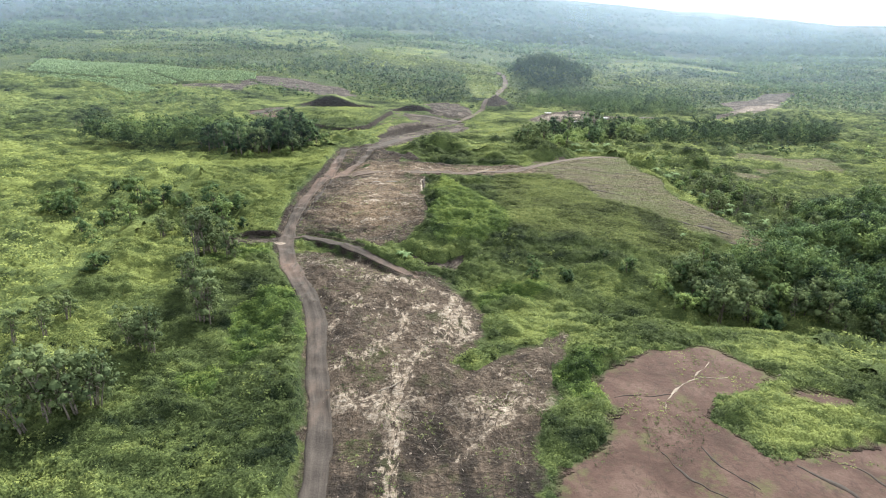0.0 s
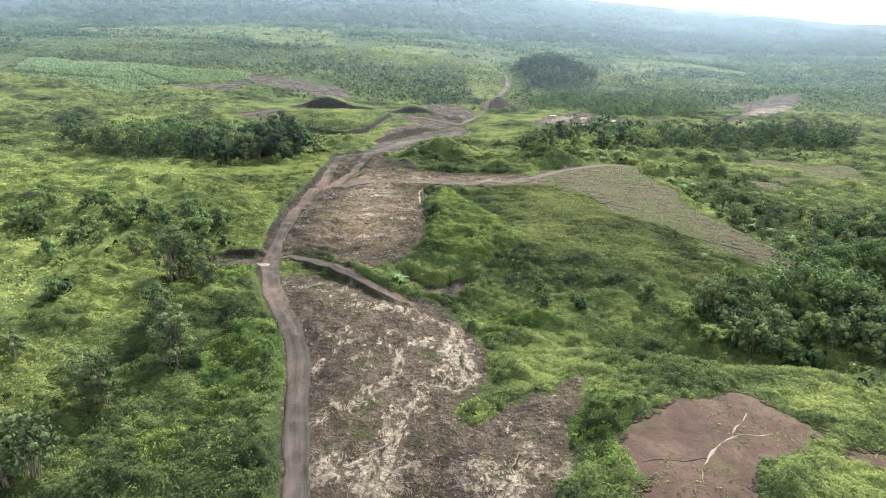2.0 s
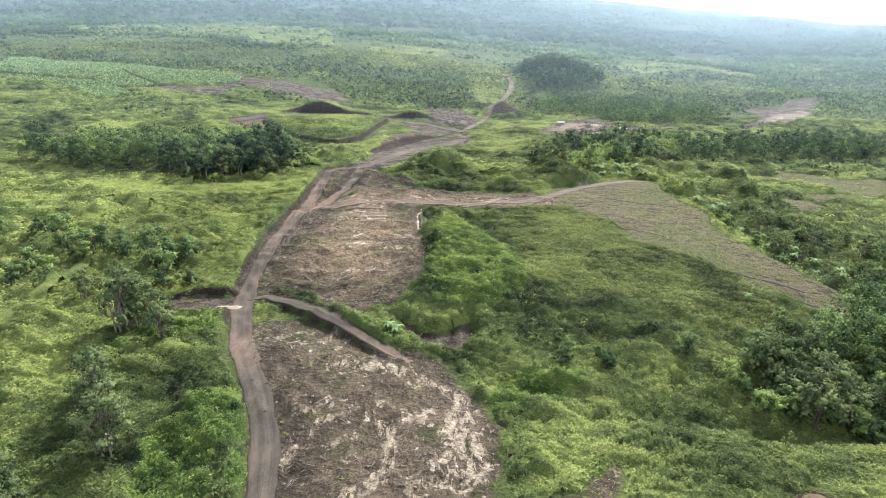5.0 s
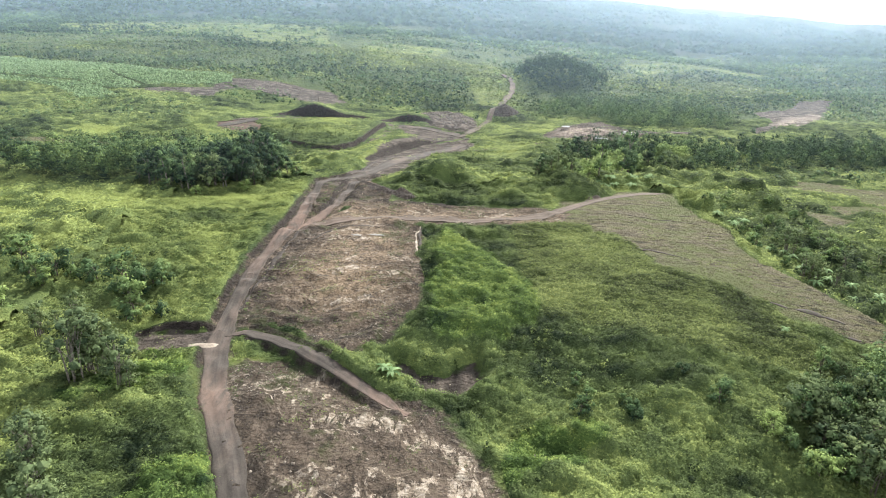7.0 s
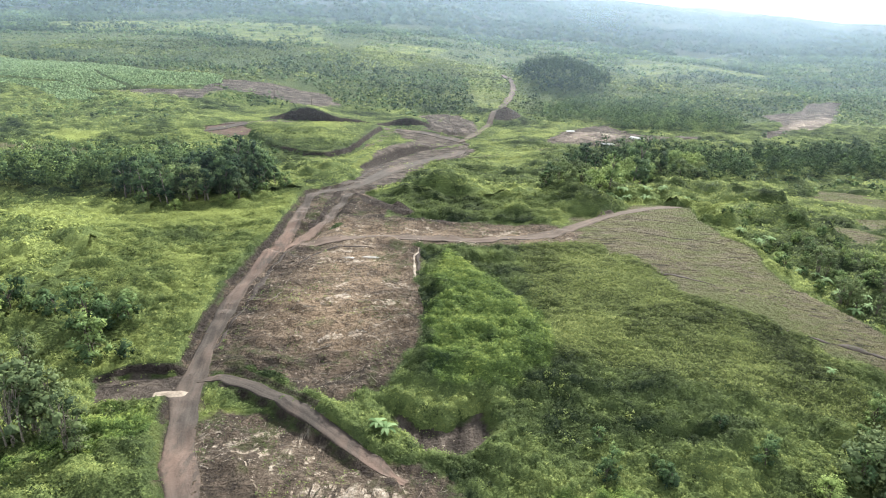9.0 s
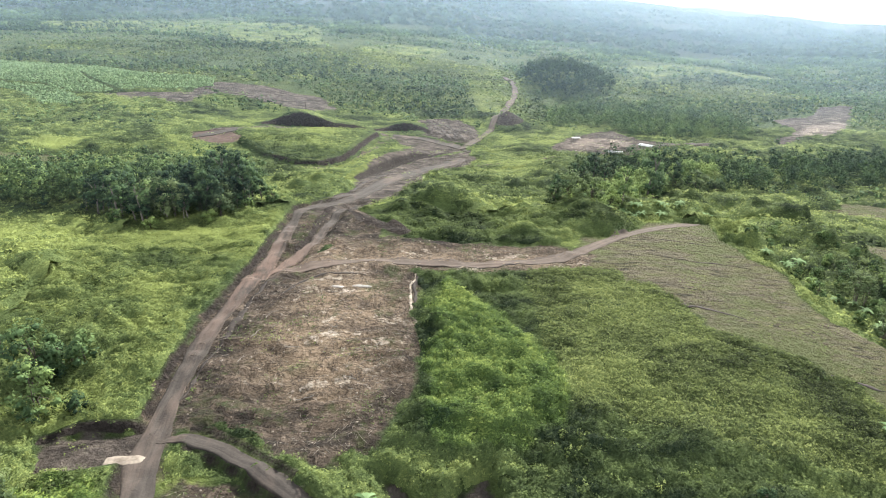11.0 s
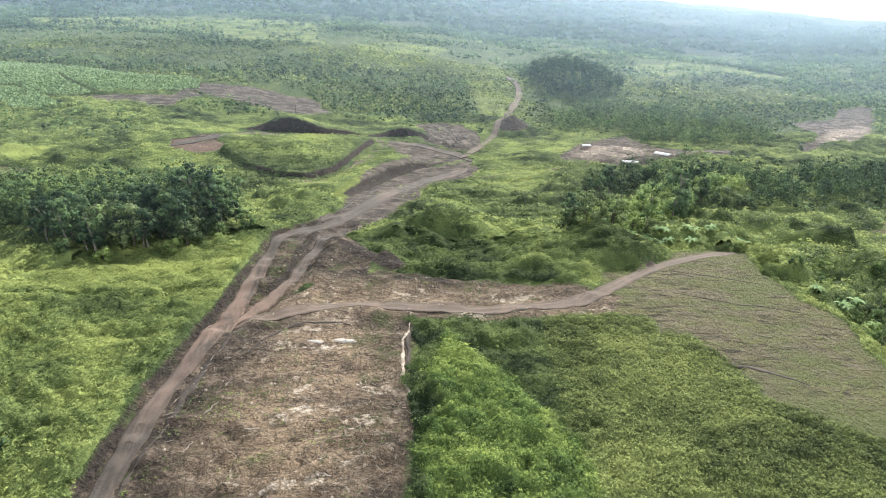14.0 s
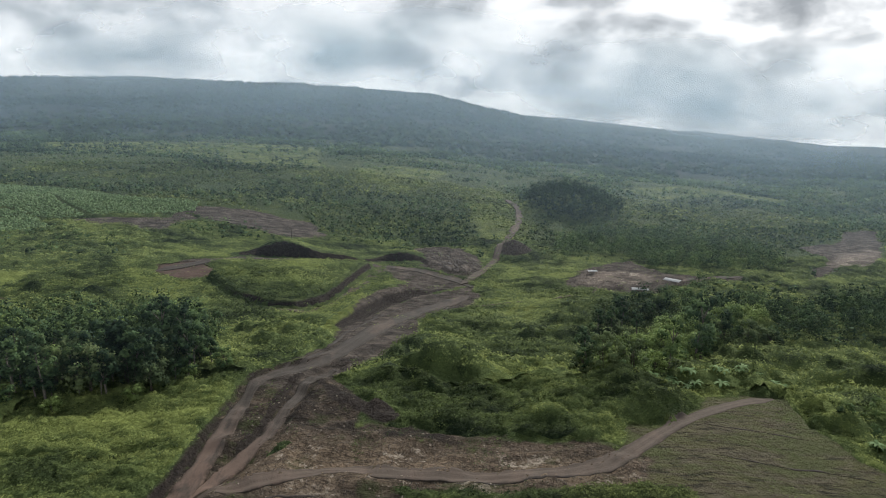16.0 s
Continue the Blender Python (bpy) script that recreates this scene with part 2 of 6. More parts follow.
def road_material(name, dark, light, red=1.0):
    m, t, b = material(name, 0.9)
    p = place_of(t)
    fine, mid = noise_of(t, p, 2.2, 5, 0.7), noise_of(t, p, 0.25, 4, 0.6)
    colour = ramp(t, [(0.3, dark), (0.7, light)], maths(t, "ADD", maths(t, "MULTIPLY", fine, 0.45), maths(t, "MULTIPLY", mid, 0.55)))
    across = attribute(t, "across")
    rut = maths(t, "ABSOLUTE", maths(t, "SUBTRACT", maths(t, "ABSOLUTE", across), 0.42))
    worn = maths(t, "MULTIPLY", maths(t, "SUBTRACT", 1.0, maths(t, "MULTIPLY", rut, 4.5), clamp=True), 0.35)
    colour = mix(t, worn, colour, tuple(min(1, c * 1.2) for c in light))
    washed = ramp(t, [(0.5, (0, 0, 0)), (0.66, (0.45, 0.45, 0.45))], noise_of(t, stretched(t, p, 1.0, 0.35, 1.0), 0.10, 6, 0.65))
    colour = mix(t, washed, colour, (0.17, 0.125, 0.10))
    tracks = t.nodes.new("ShaderNodeCombineXYZ")
    t.links.new(maths(t, "MULTIPLY", across, 3.2), tracks.inputs[0])
    t.links.new(maths(t, "MULTIPLY", place_y(t, p), 0.07), tracks.inputs[1])
    ruts = noise_of(t, tracks.outputs[0], 1.6, 6, 0.7, 0.3)
    colour = mix(t, ramp(t, [(0.52, (0, 0, 0)), (0.66, (0.45, 0.45, 0.45))], ruts), colour, tuple(c * 0.8 for c in dark))
    colour = mix(t, ramp(t, [(0.32, (0.4, 0.4, 0.4)), (0.46, (0, 0, 0))], ruts), colour, tuple(min(1, c * 1.35) for c in light))
    y = place_y(t, p)
    spill = maths(t, "SUBTRACT", 1.0, maths(t, "DIVIDE", maths(t, "ABSOLUTE", maths(t, "SUBTRACT", y, 282.0)), 42.0), clamp=True)
    spill = maths(t, "MAXIMUM", spill, maths(t, "SUBTRACT", 0.8, maths(t, "DIVIDE", maths(t, "ABSOLUTE", maths(t, "SUBTRACT", y, 188.0)), 16.0), clamp=True))
    spill = maths(t, "MULTIPLY", spill, ramp(t, [(0.38, (0.1, 0.1, 0.1)), (0.56, (0.95, 0.95, 0.95))], noise_of(t, stretched(t, p, 1.0, 0.3, 1.0), 0.35, 6, 0.7)))
    colour = mix(t, maths(t, "MULTIPLY", spill, red), colour, (0.175, 0.122, 0.097))
    rim = maths(t, "MULTIPLY", maths(t, "SUBTRACT", maths(t, "ABSOLUTE", across), 0.62, clamp=True), 1.9)
    colour = mix(t, maths(t, "MULTIPLY", rim, ramp(t, [(0.42, (0, 0, 0)), (0.56, (1, 1, 1))], noise_of(t, p, 0.5, 5, 0.7))), colour, (0.030, 0.026, 0.021))
    t.links.new(colour, b.inputs["Base Color"])
    bump(t, b, fine, 0.6, 0.2)
    return m


def leaf_material(name, dark, middle, bright):
    """Leaves: the hue goes by the plant's own tone and a little by leaf."""
    m, t, b = material(name, 0.8)
    b.inputs["Specular IOR Level"].default_value = 0.08
    island = t.nodes.new("ShaderNodeNewGeometry").outputs["Random Per Island"]
    patch = noise_of(t, place_of(t), 0.06, 3, 0.6)
    one = t.nodes.new("ShaderNodeObjectInfo").outputs["Random"]
    tone = maths(t, "ADD", attribute(t, "tone"), maths(t, "MULTIPLY", maths(t, "SUBTRACT", island, 0.5), 0.14))
    tone = maths(t, "ADD", tone, maths(t, "MULTIPLY", maths(t, "SUBTRACT", patch, 0.5), 0.6))
    tone = maths(t, "ADD", tone, maths(t, "MULTIPLY", maths(t, "SUBTRACT", one, 0.5), 0.3))
    colour = ramp(t, [(0.08, dark), (0.45, middle), (0.9, bright)], tone)
    soft = t.nodes.new("ShaderNodeAttribute")
    soft.attribute_name = "soft"
    turn = t.nodes.new("ShaderNodeVectorTransform")
    turn.vector_type, turn.convert_from, turn.convert_to = "NORMAL", "OBJECT", "WORLD"
    t.links.new(soft.outputs["Vector"], turn.inputs["Vector"])
    t.links.new(turn.outputs["Vector"], b.inputs["Normal"])
    t.links.new(colour, b.inputs["Base Color"])
    thin = t.nodes.new("ShaderNodeBsdfTranslucent")
    t.links.new(mix(t, 0.2, colour, (0.16, 0.2, 0.03)), thin.inputs["Color"])
    blend = node(t, "ShaderNodeMixShader", Fac=0.15)
    t.links.new(b.outputs[0], blend.inputs[1])
    t.links.new(thin.outputs[0], blend.inputs[2])
    t.links.new(blend.outputs[0], t.nodes["Material Output"].inputs["Surface"])
    return m


def weeds_material(name, common, vivid, short):
    """A closed cover of leaves: hue by plant and patch, fine leafy relief."""
    m, t, b = material(name, 0.85)
    b.inputs["Specular IOR Level"].default_value = 0.06
    p = place_of(t)
    fine, leafy = noise_of(t, p, 5.0, 4, 0.7), noise_of(t, p, 1.7, 5, 0.68, 0.4)
    tone = maths(t, "ADD", attribute(t, "tone"), maths(t, "MULTIPLY", maths(t, "SUBTRACT", noise_of(t, p, 0.06, 3, 0.6), 0.5), 0.5))
    tone = maths(t, "ADD", tone, maths(t, "MULTIPLY", maths(t, "SUBTRACT", leafy, 0.5), 0.55))
    tone = maths(t, "ADD", tone, maths(t, "MULTIPLY", maths(t, "SUBTRACT", fine, 0.5), 0.3))
    colours = [ramp(t, [(0.08, c[0]), (0.45, c[1]), (0.9, c[2])], tone) for c in (common, vivid, short)]
    colour = mix(t, attribute(t, "vivid"), mix(t, attribute(t, "grazed"), colours[0], colours[2]), colours[1])
    t.links.new(colour, b.inputs["Base Color"])
    bump(t, b, maths(t, "ADD", leafy, maths(t, "MULTIPLY", fine, 0.35)), 1.0, 0.9)
    return m


def plain(name, dark, light, scale=2.0, rough=0.85):
    m, t, b = material(name, rough)
    n = noise_of(t, place_of(t), scale, 5, 0.65)
    t.links.new(ramp(t, [(0.3, dark), (0.7, light)], n), b.inputs["Base Color"])
    bump(t, b, n, 0.4, 0.05)
    return m


def mist_material(name, amount, tint, swing):
    """Thin mist: mostly clear, scattering daylight; it thins out towards the ground."""
    m = bpy.data.materials.new(name)
    m.use_nodes = True
    t = m.node_tree
    t.nodes.clear()
    p = place_of(t)
    rise = attribute(t, "rise")
    drift = noise_of(t, stretched(t, p, 1, 1, 2.5), 0.004, 4, 0.55)
    banks = maths(t, "MULTIPLY", maths(t, "SUBTRACT", noise_of(t, stretched(t, p, 1, 1, 1.6), 0.0016, 3, 0.5), 0.5), swing)
    fac = maths(t, "MULTIPLY", maths(t, "MULTIPLY", rise, amount), maths(t, "ADD", maths(t, "ADD", 0.5, banks), drift), clamp=True)
    clear_ = t.nodes.new("ShaderNodeBsdfTransparent")
    front = node(t, "ShaderNodeBsdfDiffuse", Color=tint)
    back = node(t, "ShaderNodeBsdfTranslucent", Color=tint)
    lit = node(t, "ShaderNodeMixShader", Fac=0.5)
    t.links.new(front.outputs[0], lit.inputs[1])
    t.links.new(back.outputs[0], lit.inputs[2])
    out = t.nodes.new("ShaderNodeMixShader")
    t.links.new(fac, out.inputs["Fac"])
    t.links.new(clear_.outputs[0], out.inputs[1])
    t.links.new(lit.outputs[0], out.inputs[2])
    t.links.new(out.outputs[0], t.nodes.new("ShaderNodeOutputMaterial").inputs["Surface"])
    return m


GROUND = ground_material()
ROAD = road_material("road_gravel", (0.032, 0.028, 0.025), (0.076, 0.066, 0.058))
CLAY_ROAD = road_material("clay_road", (0.060, 0.049, 0.041), (0.125, 0.102, 0.084), 0.25)
COMMON_GREENS = ((0.020, 0.034, 0.018), (0.110, 0.152, 0.056), (0.282, 0.340, 0.110))
VIVID_GREENS = ((0.022, 0.044, 0.018), (0.098, 0.156, 0.044), (0.235, 0.305, 0.082))
SHORT_GREENS = ((0.030, 0.042, 0.019), (0.101, 0.132, 0.047), (0.208, 0.250, 0.086))
UNDERGROWTH = leaf_material("undergrowth_leaf", *COMMON_GREENS)
EMERALD_LEAF = leaf_material("emerald_leaf", *VIVID_GREENS)
OLIVE_LEAF = leaf_material("grazed_grass_leaf", *SHORT_GREENS)
WEEDS = weeds_material("weeds", COMMON_GREENS, VIVID_GREENS, SHORT_GREENS)
TREE_LEAF = leaf_material("tree_leaf", (0.026, 0.050, 0.032), (0.086, 0.146, 0.064), (0.225, 0.310, 0.102))
GREY_LEAF = leaf_material("feathery_leaf", (0.042, 0.068, 0.036), (0.112, 0.155, 0.070), (0.205, 0.255, 0.110))
BANANA_LEAF = leaf_material("banana_leaf", (0.05, 0.095, 0.04), (0.12, 0.20, 0.085), (0.25, 0.36, 0.18))
BARK = plain("bark", (0.05, 0.042, 0.034), (0.14, 0.12, 0.10), 3.0)
PALE_BARK = plain("pale_bark", (0.09, 0.08, 0.068), (0.22, 0.20, 0.17), 3.0)
CLOD = plain("clay_clod", (0.10, 0.08, 0.063), (0.42, 0.365, 0.30), 0.5)
DEAD_WOOD = plain("dead_wood", (0.14, 0.12, 0.098), (0.34, 0.305, 0.26), 0.8)
DARK_EARTH = plain("dark_earth", (0.022, 0.018, 0.016), (0.060, 0.050, 0.043), 0.9)
SHEET_METAL = plain("sheet_metal", (0.45, 0.46, 0.46), (0.70, 0.71, 0.71), 1.2, 0.6)
TIMBER = plain("timber", (0.10, 0.075, 0.05), (0.22, 0.17, 0.12), 2.0)
PUDDLE = plain("puddle_water", (0.30, 0.285, 0.26), (0.36, 0.345, 0.32), 0.5, 0.08)


# ---- the lie of the land ----
def value_noise(x, y, seed):
    table = np.random.RandomState(seed).rand(256, 256)
    i, j = np.floor(x).astype(int), np.floor(y).astype(int)
    u, v = x - i, y - j
    u, v = u * u * (3 - 2 * u), v * v * (3 - 2 * v)
    i, j, k, l = i % 256, j % 256, (i + 1) % 256, (j + 1) % 256
    return (table[j, i] * (1 - u) + table[j, k] * u) * (1 - v) + (table[l, i] * (1 - u) + table[l, k] * u) * v


def fbm(x, y, size, seed, octaves=4, gain=0.5):
    """Fractal noise about 0, of the given largest size in metres."""
    total, weight, reach = 0.0, 0.0, 1.0
    for k in range(octaves):
        total = total + reach * (value_noise(x / size * 2 ** k + 17.3 * k, y / size * 2 ** k - 9.1 * k, seed + k) - 0.5)
        weight, reach = weight + reach, reach * gain
    return total / weight * 2


def step(v, a, b):
    s = np.clip((v - a) / (b - a), 0, 1)
    return s * s * (3 - 2 * s)


def line_distance(x, y, points):
    """Distance to a polyline, the side (above 0: left of its way) and how far along, 0 to 1."""
    best, side, along = np.full(x.shape, 1e9), np.zeros(x.shape), np.zeros(x.shape)
    lengths = [math.dist(p, q) for p, q in zip(points, points[1:])]
    done = 0.0
    for (ax, ay), (bx, by), size in zip(points, points[1:], lengths):
        dx, dy = (bx - ax) / size, (by - ay) / size
        s = np.clip((x - ax) * dx + (y - ay) * dy, 0, size)
        d = np.hypot(x - ax - s * dx, y - ay - s * dy)
        near = d < best
        best = np.where(near, d, best)
        side = np.where(near, dx * (y - ay) - dy * (x - ax), side)
        along = np.where(near, (done + s) / sum(lengths), along)
        done += size
    return best, side, along


def area_distance(x, y, points):
    """Signed distance to a closed outline, below 0 inside."""
    ring = list(points) + [points[0]]
    d = line_distance(x, y, ring)[0]
    inside = np.zeros(x.shape, bool)
    for (ax, ay), (bx, by) in zip(ring, ring[1:]):
        if ay != by:
            inside ^= ((ay > y) != (by > y)) & (x < (bx - ax) * (y - ay) / (by - ay) + ax)
    return np.where(inside, -d, d)


# height profiles from south to north, one for each line of x
YS = (-80, 110, 150, 178, 205, 235, 265, 300, 335, 370, 415, 460, 500, 560, 640, 760, 900, 1150)
PROFILES = (
    (-460, (12, 14, 14, 14, 14, 16, 18, 20, 20, 18, 20, 22, 26, 32, 42, 48, 56, 64)),
    (-300, (10, 12, 12, 12, 12, 13, 16, 18, 18, 14, 15, 17, 20, 26, 38, 46, 55, 63)),
    (-190, (8, 9, 9, 9, 8, 9, 14, 16, 15, 11, 12, 13, 17, 24, 33, 42, 52, 60)),
    (-120, (5, 6, 8, 9, 7, 8, 14, 15, 14, 10, 10, 12, 17, 18, 22, 34, 48, 56)),
    (-65, (2, 2.5, 5, 5.5, 4.5, 7, 12, 14, 15, 12, 8.5, 8, 12, 12, 16, 28, 44, 52)),
    (-22, (2.5, 3, 2.5, 3, 4, 7.5, 12, 14, 14, 13, 8.5, 3.5, 5, 8, 14, 26, 38, 50)),
    (18, (1, 1, -1, -1.5, 1, 6.5, 11, 13.5, 12, 4.5, 5.5, 3, 4, 8, 14, 22, 32, 46)),
    (60, (2, 2.5, 1.5, -7, 2, 8, 12, 13.5, 13, 8, 6, 7, 8, 9, 14, 18, 28, 40)),
    (108, (-4, -5, -8, -13, -5, 3, 6.5, 10, 11, 5, 4, 7, 9, 7, 4, 12, 26, 36)),
    (155, (-10, -14, -18, -17, -12, -5, -2, 1, 2, 1, 2, 4, 6, 4, 2, 7, 22, 30)),
    (230, (-16, -18, -18, -16, -14, -10, -7, -5, -4, -3, -3, -2, 0, 1, 2, 6, 20, 28)),
    (340, (-20, -20, -20, -18, -16, -14, -12, -10, -9, -8, -8, -7, -4, 0, 4, 6, 18, 22)),
    (500, (-24, -24, -24, -22, -22, -20, -18, -16, -15, -14, -14, -13, -10, -8, -6, -6, -2, 4)),
)

CELL = 5.0
coarse_x, coarse_y = np.arange(-1600, 1600.1, CELL), np.arange(-200, 2000.1, CELL)


def blurred(a, n, axis):
    k = np.exp(-0.5 * (np.arange(-3 * n, 3 * n + 1) / n) ** 2)
    a = np.pad(a, [(3 * n, 3 * n) if i == axis else (0, 0) for i in (0, 1)], mode="edge")
    return np.apply_along_axis(lambda v: np.convolve(v, k / k.sum(), "valid"), axis, a)


coarse = np.array([np.interp(coarse_y, YS, p) for _, p in PROFILES]).T
coarse = np.array([np.interp(coarse_x, [x for x, _ in PROFILES], r) for r in coarse])
coarse = blurred(blurred(coarse, 2, 0), 3, 1)


def bilinear(grid, xs, ys, x, y):
    i = np.clip(np.searchsorted(xs, x) - 1, 0, len(xs) - 2)
    j = np.clip(np.searchsorted(ys, y) - 1, 0, len(ys) - 2)
    u = np.clip((x - xs[i]) / (xs[i + 1] - xs[i]), 0, 1)
    v = np.clip((y - ys[j]) / (ys[j + 1] - ys[j]), 0, 1)
    return (grid[j, i] * (1 - u) + grid[j, i + 1] * u) * (1 - v) + (grid[j + 1, i] * (1 - u) + grid[j + 1, i + 1] * u) * v


# outlines on the plan
MAIN_ROAD = ((-20, 60), (-22, 88), (-24, 103), (-26, 114), (-30, 131), (-33, 147), (-36, 159), (-43, 175), (-50, 189), (-54, 202),
             (-57, 216), (-58, 232), (-57.5, 251), (-54, 273), (-52, 291), (-52, 310), (-53, 330), (-52, 343), (-45, 354))
SIDE_CUT = ((-52, 281), (-47, 291), (-42, 303), (-41, 320), (-39, 340), (-34, 356))
DITCH = ((-56, 215), (-48, 215), (-40, 211), (-31, 204.5), (-22, 198), (-14, 191), (-8, 187))
EAST_TRACK = ((-40, 286), (-20, 291), (2, 289), (17, 290), (33, 293), (43, 300), (56, 313), (75, 327), (96, 338))
EARTH_SOUTH = ((-24, 70), (-28, 122), (-35, 158), (-46, 180), (-53, 200), (-48, 207), (-35, 204), (-15, 190), (-2, 192), (8, 172), (13, 156), (9, 143),
               (1, 132), (6, 131), (25, 144), (33, 150), (28, 129), (23, 116), (18, 100), (13, 70))
EARTH_NORTH = ((-57, 219), (-57, 240), (-55, 262), (-53, 279), (-51, 295), (-38, 293), (-20, 295), (-8, 292), (-7, 275), (-8, 258), (-5, 250), (-8, 240),
               (-9, 227), (-14, 216), (-23, 209), (-33, 212), (-45, 216))
PALE_SOUTH = ((-46, 197), (-30, 201), (-11, 190), (5, 171), (12, 153), (7, 138), (-3, 126), (-9, 108), (-20, 104), (-24, 114), (-25, 136), (-22, 152), (-30, 168), (-42, 184))
CLAY_BANDS = ((((-33, 185), (-31, 192), (-29, 199)), 0.6), (((-24, 182), (-11, 183), (-4, 179), (3, 175), (5, 166)), 1.6), (((5, 166), (3, 158), (5, 150), (1, 147)), 4.0),
              (((1, 147), (-3, 144), (-7, 135), (-10, 127), (-10, 116)), 2.0), (((-26, 129), (-22, 132), (-18, 136), (-14, 141), (-10, 148), (-10, 155), (-12, 161)), 1.5),
              (((-22, 113), (-20, 118), (-15, 119), (-8, 120)), 1.0), (((-10, 116), (-11, 110), (-9, 104), (-10, 95), (-9, 86)), 1.4), (((13, 129), (18, 121), (20, 117)), 0.7),
              (((6, 114), (9, 110)), 1.0), (((-44, 193), (-39, 198), (-34, 200)), 0.5), (((2, 96), (8, 104), (13, 112)), 0.4), (((-30, 146), (-26, 158), (-18, 166)), 0.4))
PALE_LOBE = ((6, 131), (25, 144), (31, 148), (27, 129), (22, 116), (16, 100), (8, 104), (4, 118))
PALE_STRIP = ((-47, 285), (-12, 282), (0, 285), (40, 288), (42, 297), (8, 301), (-16, 300), (-38, 300))
QUARRY_PADS = ((72, 500), (92, 518), (112, 520), (118, 500), (96, 486), (80, 486))
PALE_NORTH = ((-44, 232), (-42, 262), (-34, 280), (-14, 282), (-12, 262), (-13, 236), (-25, 224))
SIDE_EARTH = ((-54, 290), (-54, 338), (-38, 350), (-30, 338), (-21, 322), (-22, 305), (-34, 300), (-40, 292))
EAST_STRIP = ((-44, 288), (-38, 302), (-22, 309), (-8, 312), (3, 309), (19, 304), (31, 303), (42, 302), (48, 298), (41, 286), (2, 283), (-26, 280))
RED_EARTH = ((33, 124), (43, 137), (53, 143), (68, 147), (77, 139), (81, 131), (72, 122), (62, 119), (54, 111), (56, 104), (61, 97), (69, 98),
             (90, 108), (110, 100), (90, 60), (14, 60), (24, 96), (32, 104), (35, 113))
DRY_SLOPE = ((35, 297), (45, 306), (58, 321), (77, 335), (99, 341), (93, 316), (97, 308), (104, 292), (103, 275), (106, 260), (116, 247), (126, 235),
             (124, 223), (110, 221), (94, 227), (88, 242), (78, 252), (66, 262), (58, 272), (48, 284), (41, 288))
PAD_WEST = ((-77, 213), (-72, 217), (-59, 218), (-55, 209), (-64, 206.5), (-75, 205.5))
SCARP = ((101, 343), (94, 318), (98, 308), (105, 293), (104, 275), (107, 261), (117, 248), (128, 234), (132, 220))
GULLY = ((-8, 189), (5, 189), (17, 181), (30, 174), (47, 171), (63, 169), (90, 174), (130, 176), (180, 182))
BIG_CUT = ((-118, 519), (-95, 525), (-73, 533), (-49, 538))
SECOND_CUT = ((-47, 539), (-33, 550), (-14, 556), (-9, 543))
MOUND = ((-118, 475), (-97, 450), (-80, 438), (-65, 437), (-57, 447), (-51, 467), (-46, 499), (-40, 528), (-60, 519), (-85, 508), (-108, 490))
MOUND_FOOT = ((-118, 475), (-97, 450), (-80, 438), (-65, 437), (-57, 447), (-51, 467), (-46, 499), (-40, 528))
SIDE_BANK = ((-42.5, 345), (-45, 326), (-44.5, 310), (-47, 297))
PAD_BACK = ((-54, 218.5), (-72, 217.5), (-78, 213))[::-1]
EMBANKMENT = ((-40, 402), (-33, 427), (-25, 458), (-13, 478), (7, 494))
TERRACES = ((-17, 585), (4, 592), (21, 569), (26, 540), (18, 517), (3, 524), (-10, 540))
QUARRY = ((68, 501), (81, 521), (105, 556), (124, 572), (128, 550), (133, 529), (151, 526), (189, 540), (178, 520), (142, 504), (109, 475), (88, 478), (66, 490))
EAST_PATCH = ((282, 654), (318, 663), (376, 741), (430, 780), (332, 626), (288, 582), (269, 579), (230, 541), (222, 539), (273, 601))
WEST_CLEARING = ((-186, 622), (-183, 637), (-173, 649), (-152, 652), (-128, 648), (-100, 640), (-78, 599), (-90, 585), (-115, 588), (-134, 598), (-150, 604), (-168, 606))
TAN_FIELD = ((-250, 440), (-220, 440), (-204, 437), (-188, 434), (-191, 418), (-207, 417), (-245, 420))
WEST_STRIP = ((-247, 582), (-236, 589), (-217, 592), (-193, 604), (-187, 619), (-168, 606), (-178, 586), (-179, 567), (-188, 561), (-209, 573), (-227, 571))
PATCH_CORE = ((295, 626), (320, 632), (345, 660), (330, 626), (288, 582), (264, 578), (280, 600))
RED_BAND = ((76, 122), (80, 125), (88, 127), (94, 124), (89, 120), (81, 121))
RED_BANK = ((-152, 494), (-135, 500), (-113, 480), (-129, 470), (-146, 478))
LIGHT_STRIP = ((-150, 298), (-150, 314), (-109, 317), (-78, 318), (-60, 330), (-55, 316), (-62, 299), (-83, 295))
LUSH_KNOLL = ((63, 120), (79, 128), (97, 117), (90, 108), (63, 98), (60, 106))
YELLOW_FIELD = ((-234, 455), (-228, 471), (-200, 469), (-200, 449))
LUSH_PATCHES = (((-130, 138), (-116, 178), (-92, 188), (-80, 166), (-88, 138)), ((-26, 470), (-70, 420), (-60, 405), (-40, 395), (-30, 420)),
                ((32, 420), (60, 455), (30, 500), (24, 470)), ((-118, 440), (-120, 470), (-150, 470), (-150, 440)), ((70, 150), (90, 150), (100, 138), (84, 130)), ((12, 168), (22, 165), (40, 158), (33, 152), (20, 148), (13, 155)), ((-54, 208), (-44, 208), (-42, 201), (-50, 201)))
